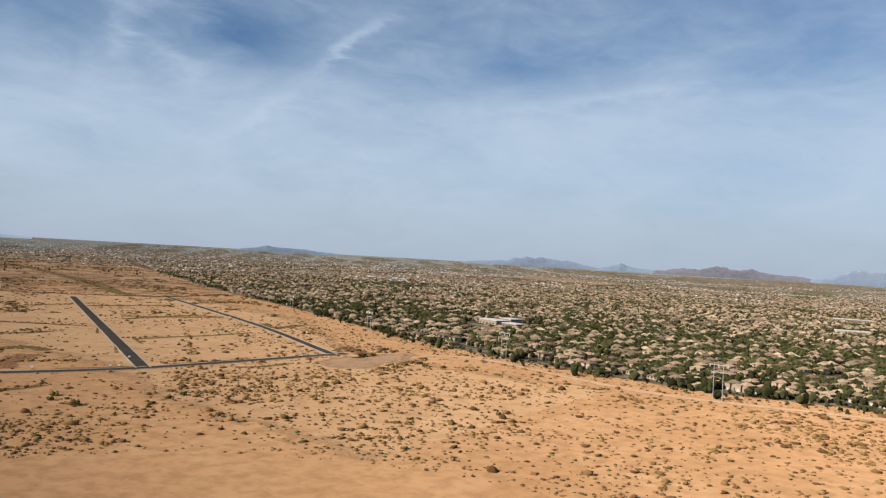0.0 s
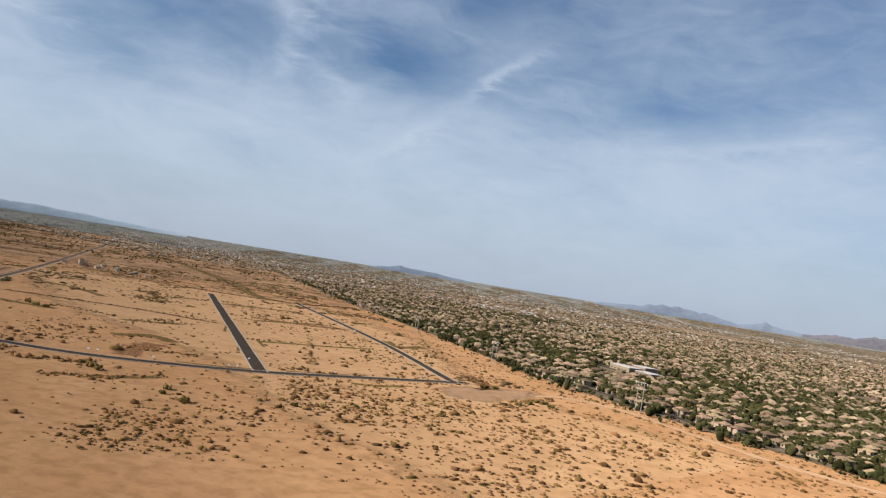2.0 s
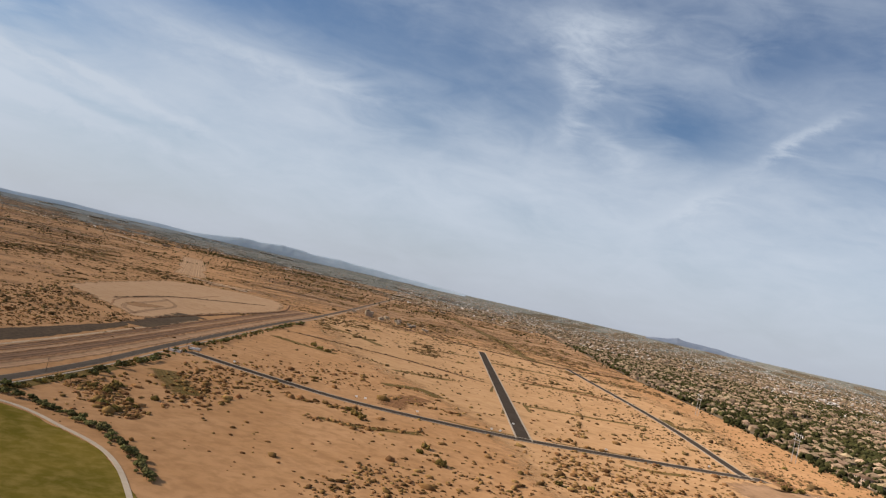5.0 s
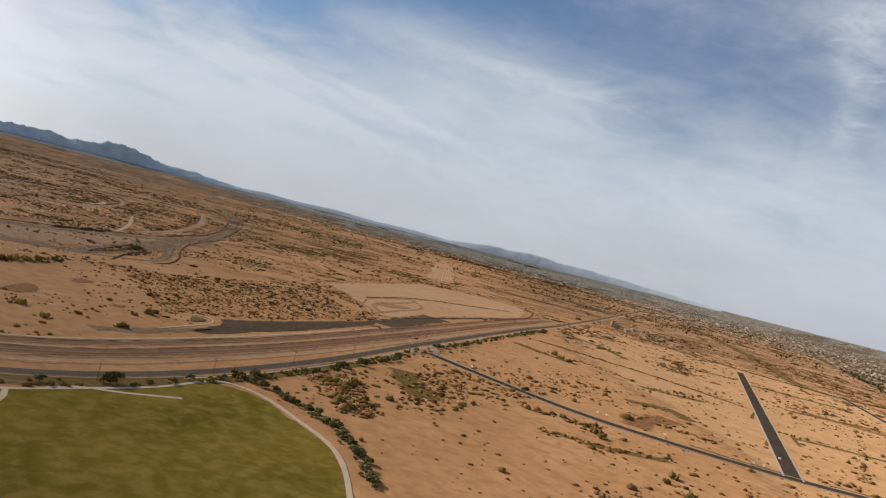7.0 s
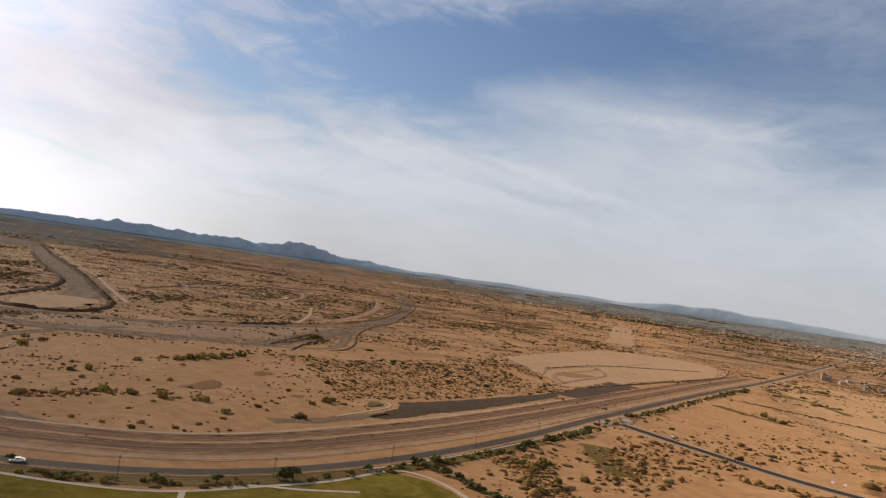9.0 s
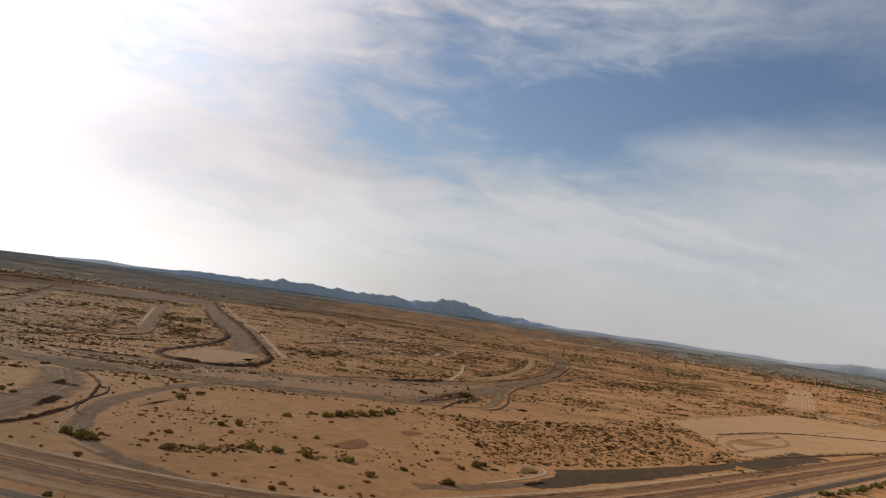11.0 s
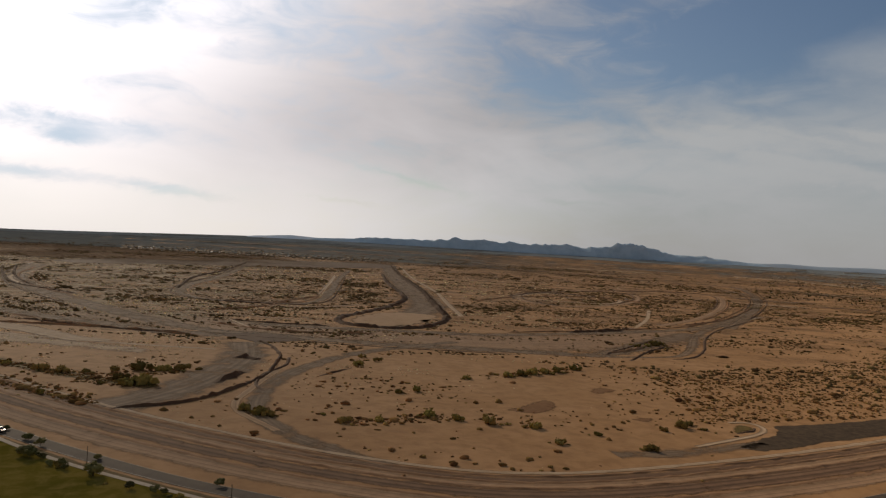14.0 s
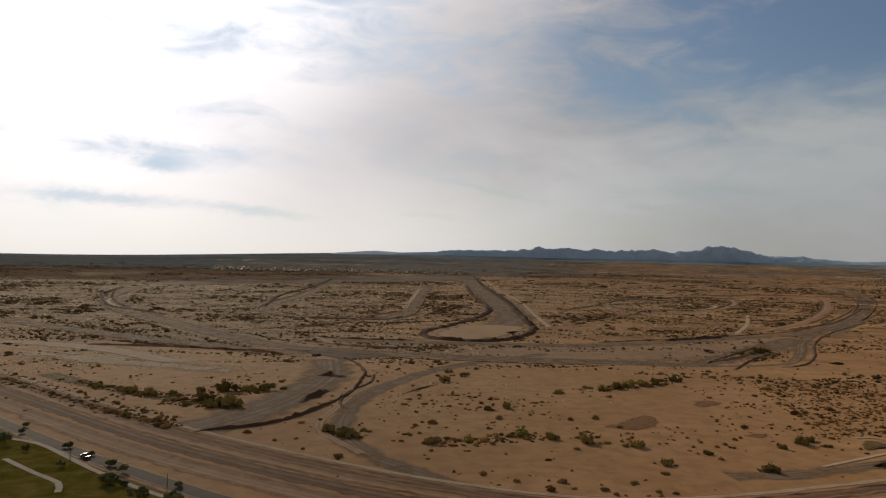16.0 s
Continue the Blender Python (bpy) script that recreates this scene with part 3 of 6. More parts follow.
def faded_strip(name, points, width, z, mat, label, category="dirt track", fade=0.28, seed=3, step=9.0, clear=True):
    """A band of dirt whose rims wear out into the sand."""
    line = curve_points(points, step)
    rng = np.random.default_rng(seed)
    w = width / 2 * (1 + np.interp(np.arange(len(line)), np.arange(0, len(line) + 9, 9), rng.normal(0, 0.13, len(np.arange(0, len(line) + 9, 9)))))
    right = sides(line)
    solid = 0.74 if mat is M["track_f"] else 1.0
    cols = [(-1, 0.0), (-1 + fade * 2, solid), (1 - fade * 2, solid), (1, 0.0)]
    verts, edge = [], []
    for (x, y), (rx, ry), h in zip(line, right, w):
        for c, e in cols:
            px, py = x + rx * c * h, y + ry * c * h
            verts.append((px, py, float(land(px, py)) + z))
            edge.append(e)
    k = len(cols)
    faces = [(i * k + j, i * k + j + 1, (i + 1) * k + j + 1, (i + 1) * k + j) for i in range(len(line) - 1) for j in range(k - 1)]
    me = mesh_of(name, verts, faces, mat)
    me.attributes.new("wear", "FLOAT", "POINT").data.foreach_set("value", edge)
    me.attributes.new("across", "FLOAT", "POINT").data.foreach_set("value", [seed * 13.7 + c * h for h in w for c, _ in cols])
    if clear:
        BARE.append((line, width / 2))
    return structure(name, me, label, category)


def patch(name, points, z, mat, label, category, rim=7.0, clear=True, wobble=2.0):
    """A flat patch round the given corners, worn out at its rim."""
    line = curve_points(list(points) + [points[0]], 8.0)[:-1]
    rng = np.random.default_rng(int(abs(points[0][0]) + abs(points[0][1])))
    line = line + rng.normal(0, wobble, line.shape)
    nxt = np.roll(line, -1, 0)
    area = (line[:, 0] * nxt[:, 1] - nxt[:, 0] * line[:, 1]).sum()
    if area < 0:
        line = line[::-1]
    run = np.roll(line, -1, 0) - np.roll(line, 1, 0)
    run /= np.linalg.norm(run, axis=1)[:, None] + 1e-9
    inner = line + np.stack([-run[:, 1], run[:, 0]], 1) * rim
    n = len(line)
    bm = bmesh.new()
    wear = bm.verts.layers.float.new("wear")
    outer_v = [bm.verts.new((x, y, float(land(x, y)) + z)) for x, y in line]
    inner_v = [bm.verts.new((x, y, float(land(x, y)) + z + 0.03)) for x, y in inner]
    for v in inner_v:
        v[wear] = 1.0
    for i in range(n):
        bm.faces.new((outer_v[i], outer_v[(i + 1) % n], inner_v[(i + 1) % n], inner_v[i]))
    f = bm.faces.new(inner_v)
    bmesh.ops.triangulate(bm, faces=[f])
    me = bpy.data.meshes.new(name)
    bm.to_mesh(me)
    bm.free()
    me.materials.append(mat)
    if clear:
        PATCHES.append(line)
    return structure(name, me, label, category)


PATCHES = []


def berm(name, points, width, height, mat, label, seed=5, step=4.0, lean=0.0):
    """A low uneven bank of pushed-up earth."""
    line = curve_points(points, step)
    rng = np.random.default_rng(seed)
    line = line + rng.normal(0, width * 0.10, line.shape)
    n = len(line)
    h = height * np.clip(1 + rng.normal(0, 0.3, n), 0.25, 1.8) * np.clip(np.minimum(np.arange(n), np.arange(n)[::-1]) / 3, 0.05, 1)
    right, verts = sides(line), []
    for (x, y), (rx, ry), hh in zip(line, right, h):
        for c, f in ((-0.5, -0.1), (-0.18, 0.85), (0.12 + lean, 1.0), (0.5, -0.1)):
            px, py = x + rx * c * width, y + ry * c * width
            verts.append((px, py, float(land(px, py)) + f * hh))
    faces = [(i * 4 + j, i * 4 + j + 1, i * 4 + j + 5, i * 4 + j + 4) for i in range(n - 1) for j in range(3)]
    BARE.append((line, width / 2))
    return structure(name, mesh_of(name, verts, faces, mat), label, "earth bank")


def offset_line(points, off, lo=0.0, hi=1.0, step=30.0):
    line = curve_points(points, step)
    line = line[int(lo * len(line)):max(int(hi * len(line)), 2)]
    return [tuple(p) for p in line + sides(line) * off]


# graded bands that run beside the highway
NEAR_MAIN = [(-560, -370)] + GRADED
faded_strip("dirt_band_1", offset_line(NEAR_MAIN, -9.5), 13, 0.05, M["dry_f"], "tan graded dirt shoulder beside the highway", seed=71)
faded_strip("dirt_band_2", offset_line(NEAR_MAIN, -21), 12, 0.07, M["brown_f"], "dark reddish-brown graded band beside the highway", seed=72)
faded_strip("dirt_band_3", offset_line(NEAR_MAIN, -29.5), 6, 0.09, M["dry_f"], "tan dirt service track beside the highway", seed=73)
faded_strip("dirt_band_4", offset_line(NEAR_MAIN, -35.5), 5, 0.11, M["brown_f"], "reddish-brown dirt band beside a service track", seed=74)
faded_strip("dirt_band_5", offset_line(NEAR_MAIN, -42.5, 0.0, 0.72), 3.6, 0.13, M["pale_f"], "pale dirt path along the brush", seed=75)
for i, (o, h) in enumerate(((-14.5, 0.2), (-27.0, 0.3), (-33.0, 0.3), (-39, 0.4))):
    berm(f"bank_{i + 1}", offset_line(NEAR_MAIN, o), 2.6, h, M["rust"], "low earth bank beside the highway", seed=20 + i)

# dark gravel yard, sand pad and grey stains
patch("gravel_yard", [(-452, 198), (-466, 212), (-476, 221), (-484, 227), (-495, 229), (-501, 235), (-512, 257), (-531, 287), (-555, 322), (-587, 369), (-601, 384), (-572, 368), (-500, 282), (-470, 240), (-448, 211)], 0.10, M["gravel_f"], "dark grey gravel yard beside the highway", "gravel yard", rim=2.5, wobble=0.5)
faded_strip("gravel_lane", [(-424, 150), (-432, 170), (-447, 194), (-462, 214)], 12, 0.13, M["track_f"], "grey dirt lane leading into the gravel yard", "dirt track", fade=0.35, seed=6, step=4.0)
faded_strip("gravel_stain", [(-585, 388), (-635, 440), (-692, 505)], 34, 0.16, M["gravel_f"], "grey gravel spilled on sand", "gravel", fade=0.45, seed=5)
faded_strip("turnout_rim", [(-446, 184), (-459, 198), (-471, 211), (-480, 219), (-489, 223), (-497, 222), (-500, 217), (-497, 210)], 3.4, 0.2, M["pale_f"], "pale rounded kerb of sand round the yard's mouth", "dirt", fade=0.25, seed=19, step=3.0)
patch("turnout_island", [(-476, 208), (-484, 218), (-492, 219), (-494, 213), (-486, 207)], 0.17, M["weed_f"], "olive weeds on a small sand island", "weeds", rim=3.0, wobble=0.3, clear=False)
berm("bank_22", [(-476, 208), (-484, 217), (-490, 219)], 1.6, 0.6, M["dark_dirt"], "low dark earth hump in the turnout", 72, 3.0)
patch("tyre_marks", [(-748, 470), (-735, 500), (-716, 480), (-705, 452), (-722, 445)], 0.2, M["rust_f"], "dark churned tyre marks on the sand pad", "tyre marks", rim=7, wobble=0.8, clear=False)
faded_strip("dirt_track_22", [(-660, 424), (-712, 444), (-790, 530), (-812, 546), (-750, 520), (-690, 455), (-655, 420)], 6, 0.22, M["dry_f"], "worn loop on the sand pad", seed=23)
patch("sand_pad", [(-829, 437), (-960, 570), (-1105, 747), (-1040, 880), (-865, 752), (-740, 570), (-637, 424), (-703, 421)], 0.06, M["pad_f"], "bare pale graded sand pad", "sand pad", rim=8, wobble=1.5)
berm("bank_5", [(-640, 430), (-740, 575), (-868, 757), (-1000, 880)], 3.5, 1.0, M["rust"], "earth bank round the sand pad", 31)
berm("bank_6", [(-700, 424), (-765, 470), (-860, 600), (-960, 720)], 3.0, 0.35, M["rust"], "earth bank across the sand pad", 32)
faded_strip("sand_strip", [(-1300, 885), (-1700, 1145), (-2150, 1430)], 60, 0.30, M["pad_f"], "long bare pale sand strip in the brush", "sand strip", fade=0.05, seed=25)

# the wide grey raceway and its loops
T_WIDE = [(-1399, -703), (-1207, -604), (-1086, -530), (-981, -450), (-899, -373), (-846, -315), (-794, -255), (-748, -201), (-719, -162), (-693, -122), (-685, -87), (-686, -54), (-679, -10), (-682, 46),
          (-688, 87), (-695, 138), (-701, 169), (-734, 194), (-840, 247), (-921, 293)]
T_UPPER = [(-745, -100), (-755, -40), (-772, 35), (-785, 92), (-844, 169), (-912, 245), (-1000, 322), (-1165, 400), (-1388, 488), (-1701, 596), (-2050, 690), (-2400, 760), (-2620, 760), (-2700, 690), (-2690, 600)]
T_RING = [(-1015, 330), (-1211, 405), (-1486, 503), (-1753, 584), (-2051, 646), (-2268, 653), (-2352, 588), (-2330, 480)]
T_RING_INNER = [(-986, 271), (-1109, 336), (-1273, 401), (-1491, 471), (-1771, 539), (-1895, 527), (-1882, 437), (-1762, 321), (-1662, 209)]
T_SECOND = [(-790, -450), (-738, -336), (-716, -280), (-693, -222), (-680, -175), (-664, -135), (-663, -90)]
T_BEND = [(-690, 150), (-703, 194), (-717, 223), (-738, 242), (-792, 261), (-864, 279), (-942, 305), (-1052, 355), (-1250, 462)]
T_INNER = [(-2210, -598), (-1641, -439), (-1307, -354), (-1146, -323), (-1036, -288), (-978, -257), (-942, -214), (-941, -165), (-957, -121), (-1024, -112), (-1172, -136), (-1535, -206), (-1976, -282)]
T_OVAL = [(-1193, 174), (-1246, 136), (-1332, 120), (-1448, 131), (-1601, 209), (-1687, 294), (-1651, 344), (-1486, 328), (-1325, 277), (-1229, 216), (-1193, 174)]
faded_strip("raceway_ground", [(-800, -330), (-745, -200), (-722, -90), (-725, 20), (-742, 110), (-810, 205), (-920, 270)], 120, 0.045, M["dry_f"], "trodden tan dirt between the old tracks", "dirt", fade=0.3, seed=61, clear=False)
faded_strip("dirt_track_1", T_WIDE, 30, 0.06, M["track_f"], "wide grey packed dirt track through the desert", seed=6)
faded_strip("dirt_track_2", T_UPPER, 26, 0.08, M["track_f"], "grey packed dirt track beside the wide one", seed=7)
faded_strip("dirt_track_7", T_SECOND, 24, 0.10, M["track_f"], "grey dirt track joining the wide one", seed=12)
faded_strip("dirt_track_8", T_BEND, 12, 0.12, M["track_f"], "dark grey dirt bend joining the wide track", seed=13)
faded_strip("dirt_track_9", T_INNER, 16, 0.10, M["track_f"], "grey dirt track loop in the brush", seed=14)
faded_strip("dirt_track_11", T_OVAL, 14, 0.11, M["dry_f"], "pale worn oval in the brush", seed=16)
faded_strip("dirt_track_12", offset_line(T_RING, 22), 18, 0.13, M["track_f"], "worn grey dirt ring inside the wide loop", seed=50)
faded_strip("dirt_track_15", T_RING_INNER, 15, 0.12, M["dry_f"], "trodden tan inner ring of the old raceway", seed=53)
faded_strip("dirt_track_13", [(-1584, 281), (-1501, 311), (-1397, 282), (-1382, 221), (-1435, 197)], 9, 0.14, M["track_f"], "worn grey dirt trail inside the oval", seed=51)
faded_strip("dirt_track_14", [(-943, 239), (-1060, 270), (-1221, 301)], 7, 0.14, M["pale_f"], "pale dirt path between two tracks", seed=52)
for i, (line, off, lo, hi, h) in enumerate(((T_WIDE, -17, 0.02, 0.4, 0.7), (T_WIDE, 17, 0.0, 0.45, 0.8), (T_WIDE, 16, 0.55, 0.8, 0.4), (T_UPPER, -15, 0.1, 0.9, 0.9), (T_UPPER, 15, 0.3, 0.9, 1.0), (T_RING, 9, 0.2, 0.95, 1.0), (T_RING_INNER, 9, 0.1, 0.95, 0.9), (T_RING_INNER, -9, 0.3, 0.9, 0.8), (T_INNER, 10, 0.15, 0.85, 0.9), (T_INNER, -10, 0.3, 0.7, 0.7),
                                                (T_OVAL, 8, 0.0, 0.9, 0.8), (T_OVAL, -9, 0.1, 0.6, 0.7), (T_SECOND, 13, 0.0, 0.8, 0.6), (T_BEND, 10, 0.2, 0.9, 0.6))):
    berm(f"bank_{80 + i}", offset_line(line, off, lo, hi), 2.6, h, M["dark_dirt"] if i % 3 else M["rust"], "low dark ridge beside an old track", 210 + i)
faded_strip("dirt_track_3", [(-384, 74), (-400, 50), (-418, 28), (-453, 6), (-505, -4), (-554, -2), (-611, 8), (-655, 28), (-720, 70)], 17, 0.09, M["track_f"], "grey dirt road curving to the highway", seed=8)
faded_strip("dirt_track_4", [(-418, 26), (-450, -2), (-492, -9), (-545, -13)], 5, 0.12, M["pad_f"], "pale dirt path curving beside a dirt road", seed=9)
faded_strip("dirt_track_5", [(-780, -5), (-900, 8), (-1060, 10), (-1310, -40), (-1900, -165), (-2600, -285)], 60, 0.07, M["track_f"], "broad grey channel bed running to the distance", seed=10)
patch("basin_floor", [(-925, 40), (-840, 30), (-793, 5), (-798, -24), (-837, -36), (-905, -28), (-940, 5)], 0.13, M["pad_f"], "bare sandy basin floor inside a ditch", "basin", rim=6)
berm("bank_7", [(-2500, -262), (-1800, -128), (-1358, -33), (-1100, 13), (-930, 45)], 8, 3.0, M["dark_dirt"], "dark straight levee beside the channel", 41)
berm("bank_8", [(-1862, -181), (-1480, -105), (-1262, -52), (-1120, -26), (-1000, -26), (-914, -36), (-840, -46), (-792, -32), (-780, 2), (-796, 30), (-850, 46), (-925, 47)], 8, 2.2, M["dark_dirt"], "dark curved ditch bank round the basin", 42)
faded_strip("dirt_track_6", [(-2450, -225), (-1790, -105), (-1350, -10), (-1100, 32), (-940, 60)], 9, 0.10, M["pale_f"], "pale dirt road along the levee", seed=11)
berm("bank_9", [(-1290, -640), (-1110, -545), (-960, -425), (-880, -330)], 4, 1.2, M["rust"], "earth bank beside the bending track", 43)
# This dark raised bank stands in for the shade inside a ditch.
berm("bank_10", [(-430, -46), (-457, -22), (-518, -14), (-560, -20), (-596, -28), (-634, -47), (-650, -62)], 2.2, 1.2, M["dark_dirt"], "dark ragged bank standing in for a ditch's shade", 44, 3.0)
berm("bank_11", [(-486, -1), (-500, -10), (-528, -16), (-560, -14), (-590, -20)], 2.2, 0.7, M["dark_dirt"], "dark ragged bank of a small wash", 45, 3.0)
faded_strip("grey_ground_1", [(-432, -48), (-480, -38), (-530, -38), (-585, -46), (-640, -66)], 34, 0.07, M["track_f"], "grey packed dirt beside the ditch", "dirt", fade=0.3, seed=27)
patch("spoil_ground", [(-640, -58), (-672, -98), (-690, -60), (-668, -30)], 0.14, M["dark_f"], "dark heaped spoil beside the track", "spoil", rim=4, wobble=0.8)
patch("pale_ground", [(-600, -270), (-609, -210), (-600, -169), (-594, -141), (-584, -97), (-560, -100), (-564, -150), (-567, -208)], 0.06, M["pale_f"], "pale bare dirt beside the brush", "dirt", rim=14, wobble=1.2, clear=False)
faded_strip("dirt_track_10", [(-630, -330), (-604, -220), (-596, -130), (-600, -70)], 7, 0.10, M["pale_f"], "pale dirt path over bare ground", seed=15)
berm("bank_12", [(-855, 166), (-884, 196), (-925, 233)], 5, 1.6, M["dark_dirt"], "short dark earth bank beside the track", 46)
berm("bank_13", [(-716, 184), (-760, 212), (-815, 236)], 5, 1.3, M["rust"], "earth bank beside the curved track", 47)
for i, pts in enumerate(([(-1185, 60), (-1345, 125), (-1460, 235), (-1390, 335)], [(-1010, 300), (-1150, 385), (-1430, 500)], [(-820, -170), (-900, -140), (-985, -140), (-1080, -128)], [(-735, -130), (-712, -60), (-735, 10)],
                         [(-650, -260), (-662, -170), (-655, -100)])):
    berm(f"bank_{14 + i}", pts, 4, 1.2, M["rust"], "low earth bank along a desert track", 60 + i)
patch("dark_field", [(-1548, -790), (-2139, -788), (-2304, -648), (-2704, -338), (-2298, -233), (-1860, -478), (-1630, -620), (-1500, -710)], 0.10, M["dark_f"], "dark ploughed field beyond the brush", "field", rim=20)


def scrubland(name, az0, az1, r0, r1, z, label, mat="scrubland_f", thick=0.40):
    """Dark scrubland soil that covers the far plain unevenly, between two distances."""
    n, rows = 60, 30
    verts, edge = [], []
    for j in range(rows):
        f = j / (rows - 1)
        r = r0 * (r1 / r0) ** f
        for i in range(n):
            a = radians(az0 + (az1 - az0) * i / (n - 1))
            x, y = MIDDLE[0] - math.sin(a) * r, MIDDLE[1] + math.cos(a) * r
            verts.append((x, y, float(land(x, y)) + z))
            edge.append(thick * min(1, f * 4, i / 14, (n - 1 - i) / 14) * (0.75 + 0.35 * f))
    faces = [(j * n + i, j * n + i + 1, (j + 1) * n + i + 1, (j + 1) * n + i) for j in range(rows - 1) for i in range(n - 1)]
    me = mesh_of(name, verts, faces, M[mat])
    me.attributes.new("wear", "FLOAT", "POINT").data.foreach_set("value", edge)
    return structure(name, me, label, "scrubland")


scrubland("scrubland_1", 153, 48, 560, 4400, 0.03, "dark brown scrubland soil across the desert plain")
scrubland("scrubland_2", 56, 18, 1080, 4600, 0.035, "brown scrubland soil behind the empty lots", "scrubland_f", 0.8)
scrubland("straw_field", 158, 98, 560, 1900, 0.05, "pale straw-covered soil between the old tracks", "straw_f", 0.5)
scrubland("woodland_1", 90, -46, 3900, 4695, 0.6, "trees and gardens of the far suburbs, greyed by painted haze", "hazed_wood_f", 0.95)
scrubland("woodland_2", 160, 86, 2800, 4690, 0.75, "trees and gardens along the far horizon, haze in their colour", "hazed_wood_f", 1.5)
scrubland("woodland_3", 162, 42, 4420, 4697, 1.0, "woods and suburbs below the skyline, blued by painted haze", "horizon_haze_f", 1.7)
scrubland("far_plain_south", 156, 98, 1500, 4300, 0.33, "dark brown brush plain behind the old raceway", "plain_f", 0.75)
scrubland("far_plain", 153, 66, 2350, 4300, 0.35, "dark brown brush plain below the mountains", "plain_f", 0.45)
faded_strip("dirt_track_20", [(-4500, 1330), (-3900, 1560), (-3200, 1620), (-2600, 1560)], 60, 1.3, M["pale_f"], "pale straight road across the far plain", seed=17)

faded_strip("weed_band", [(-530, -190), (-512, -155), (-497, -118), (-485, -85), (-477, -50)], 14, 0.12, M["weed_f"], "olive dry weeds along the brush", "weeds", fade=0.4, seed=24, clear=False)
# streaks of brush and bare soil over the far plain
rng_s = random.Random(99)
for i in range(260):
    a, d = radians(rng_s.uniform(46, 150)), math.exp(rng_s.uniform(math.log(1250), math.log(4100)))
    cx, cy, half = MIDDLE[0] - math.sin(a) * d, MIDDLE[1] + math.cos(a) * d, rng_s.uniform(30, 120) * (0.5 + d / 2500)
    turn = a + rng_s.gauss(0, 0.3)
    if (a > radians(98) and d > 2300) or (a > radians(74) and d < 2350):
        continue
    if abs((cx + 1300) * 0.540 + (cy - 885) * 0.842) < half + 60 and cx < -1200:
        continue
    bow = rng_s.gauss(0, 0.3) * half
    ends = [(cx - math.cos(turn) * half, cy - math.sin(turn) * half), (cx - math.sin(turn) * bow, cy + math.cos(turn) * bow), (cx + math.cos(turn) * half, cy + math.sin(turn) * half)]
    kind = rng_s.choice(("dark_f", "dark_f", "weed_f", "dry_f", "pale_f"))
    faded_strip(f"soil_streak_{i + 1}", ends, rng_s.uniform(9, 30) * (0.3 + d / 1500), 0.9 + 0.004 * i, M[kind], "streak of dark brush soil on the far plain" if kind in ("weed_f", "dark_f") else "streak of bare tan soil on the far plain", "soil", fade=0.45, seed=200 + i, step=40.0, clear=False)

# belts of trees, fields and roofs that lie one behind another towards the horizon
rng_f = random.Random(44)
BELTS = {"hazed_wood_f": ("belt of far trees greyed by painted haze", "tree belt"), "horizon_haze_f": ("belt of far suburbs blued by painted haze", "tree belt"), "woodland_f": ("dark green belt of far trees", "tree belt"), "dry_f": ("bare tan field far off", "field"), "roofs_f": ("pale rows of far roofs", "roofs"), "plain_f": ("brown brush belt far off", "brush belt")}
for i in range(210):
    a = rng_f.uniform(-44, 140)
    d = 3300 * math.exp(rng_f.uniform(0, 2.3))
    span = rng_f.uniform(0.7, 5.0)
    pts = [(MIDDLE[0] - math.sin(radians(a + q * span)) * d * (1 + q * 0.04), MIDDLE[1] + math.cos(radians(a + q * span)) * d * (1 + q * 0.04)) for q in (-0.5, -0.2, 0.1, 0.5)]
    # Past this distance most belts take the colours with haze painted in.
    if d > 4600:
        kind = rng_f.choice(("woodland_f", "hazed_wood_f", "hazed_wood_f", "horizon_haze_f", "roofs_f" if a < 100 else "horizon_haze_f"))
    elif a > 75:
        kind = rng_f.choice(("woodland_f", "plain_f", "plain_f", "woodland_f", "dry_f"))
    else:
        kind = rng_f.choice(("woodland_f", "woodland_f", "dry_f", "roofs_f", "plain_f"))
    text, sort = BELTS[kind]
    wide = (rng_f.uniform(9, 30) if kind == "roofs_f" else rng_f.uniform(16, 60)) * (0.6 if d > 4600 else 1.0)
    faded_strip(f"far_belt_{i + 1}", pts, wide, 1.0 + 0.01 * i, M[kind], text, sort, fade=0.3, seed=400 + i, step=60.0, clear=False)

# rows, strips and loops of the raceway
for i, (pts, w, kind) in enumerate((([(-644, -318), (-643, -272), (-630, -218), (-599, -157), (-608, -147)], 26, "pale_f"), ([(-622, -255), (-584, -185), (-578, -159)], 4, "pale_f"), ([(-1124, -137), (-1626, -236)], 9, "pale_f"), ([(-765, -123), (-716, -87)], 4, "pale_f"),
                                     ([(-1336, 114), (-1490, 161), (-1498, 235), (-1433, 288), (-1320, 257), (-1303, 177), (-1336, 114)], 12, "pale_f"), ([(-885, -230), (-905, -150), (-940, -90), (-1000, -60)], 14, "dry_f"), ([(-790, -240), (-800, -150), (-800, -80)], 10, "dry_f"),
                                     ([(-1280, -600), (-1090, -540), (-965, -440), (-905, -360)], 9, "pale_f"))):
    faded_strip(f"dirt_track_{30 + i}", pts, w, 0.15 + 0.01 * i, M[kind], "pale worn dirt strip over the old raceway", seed=130 + i)
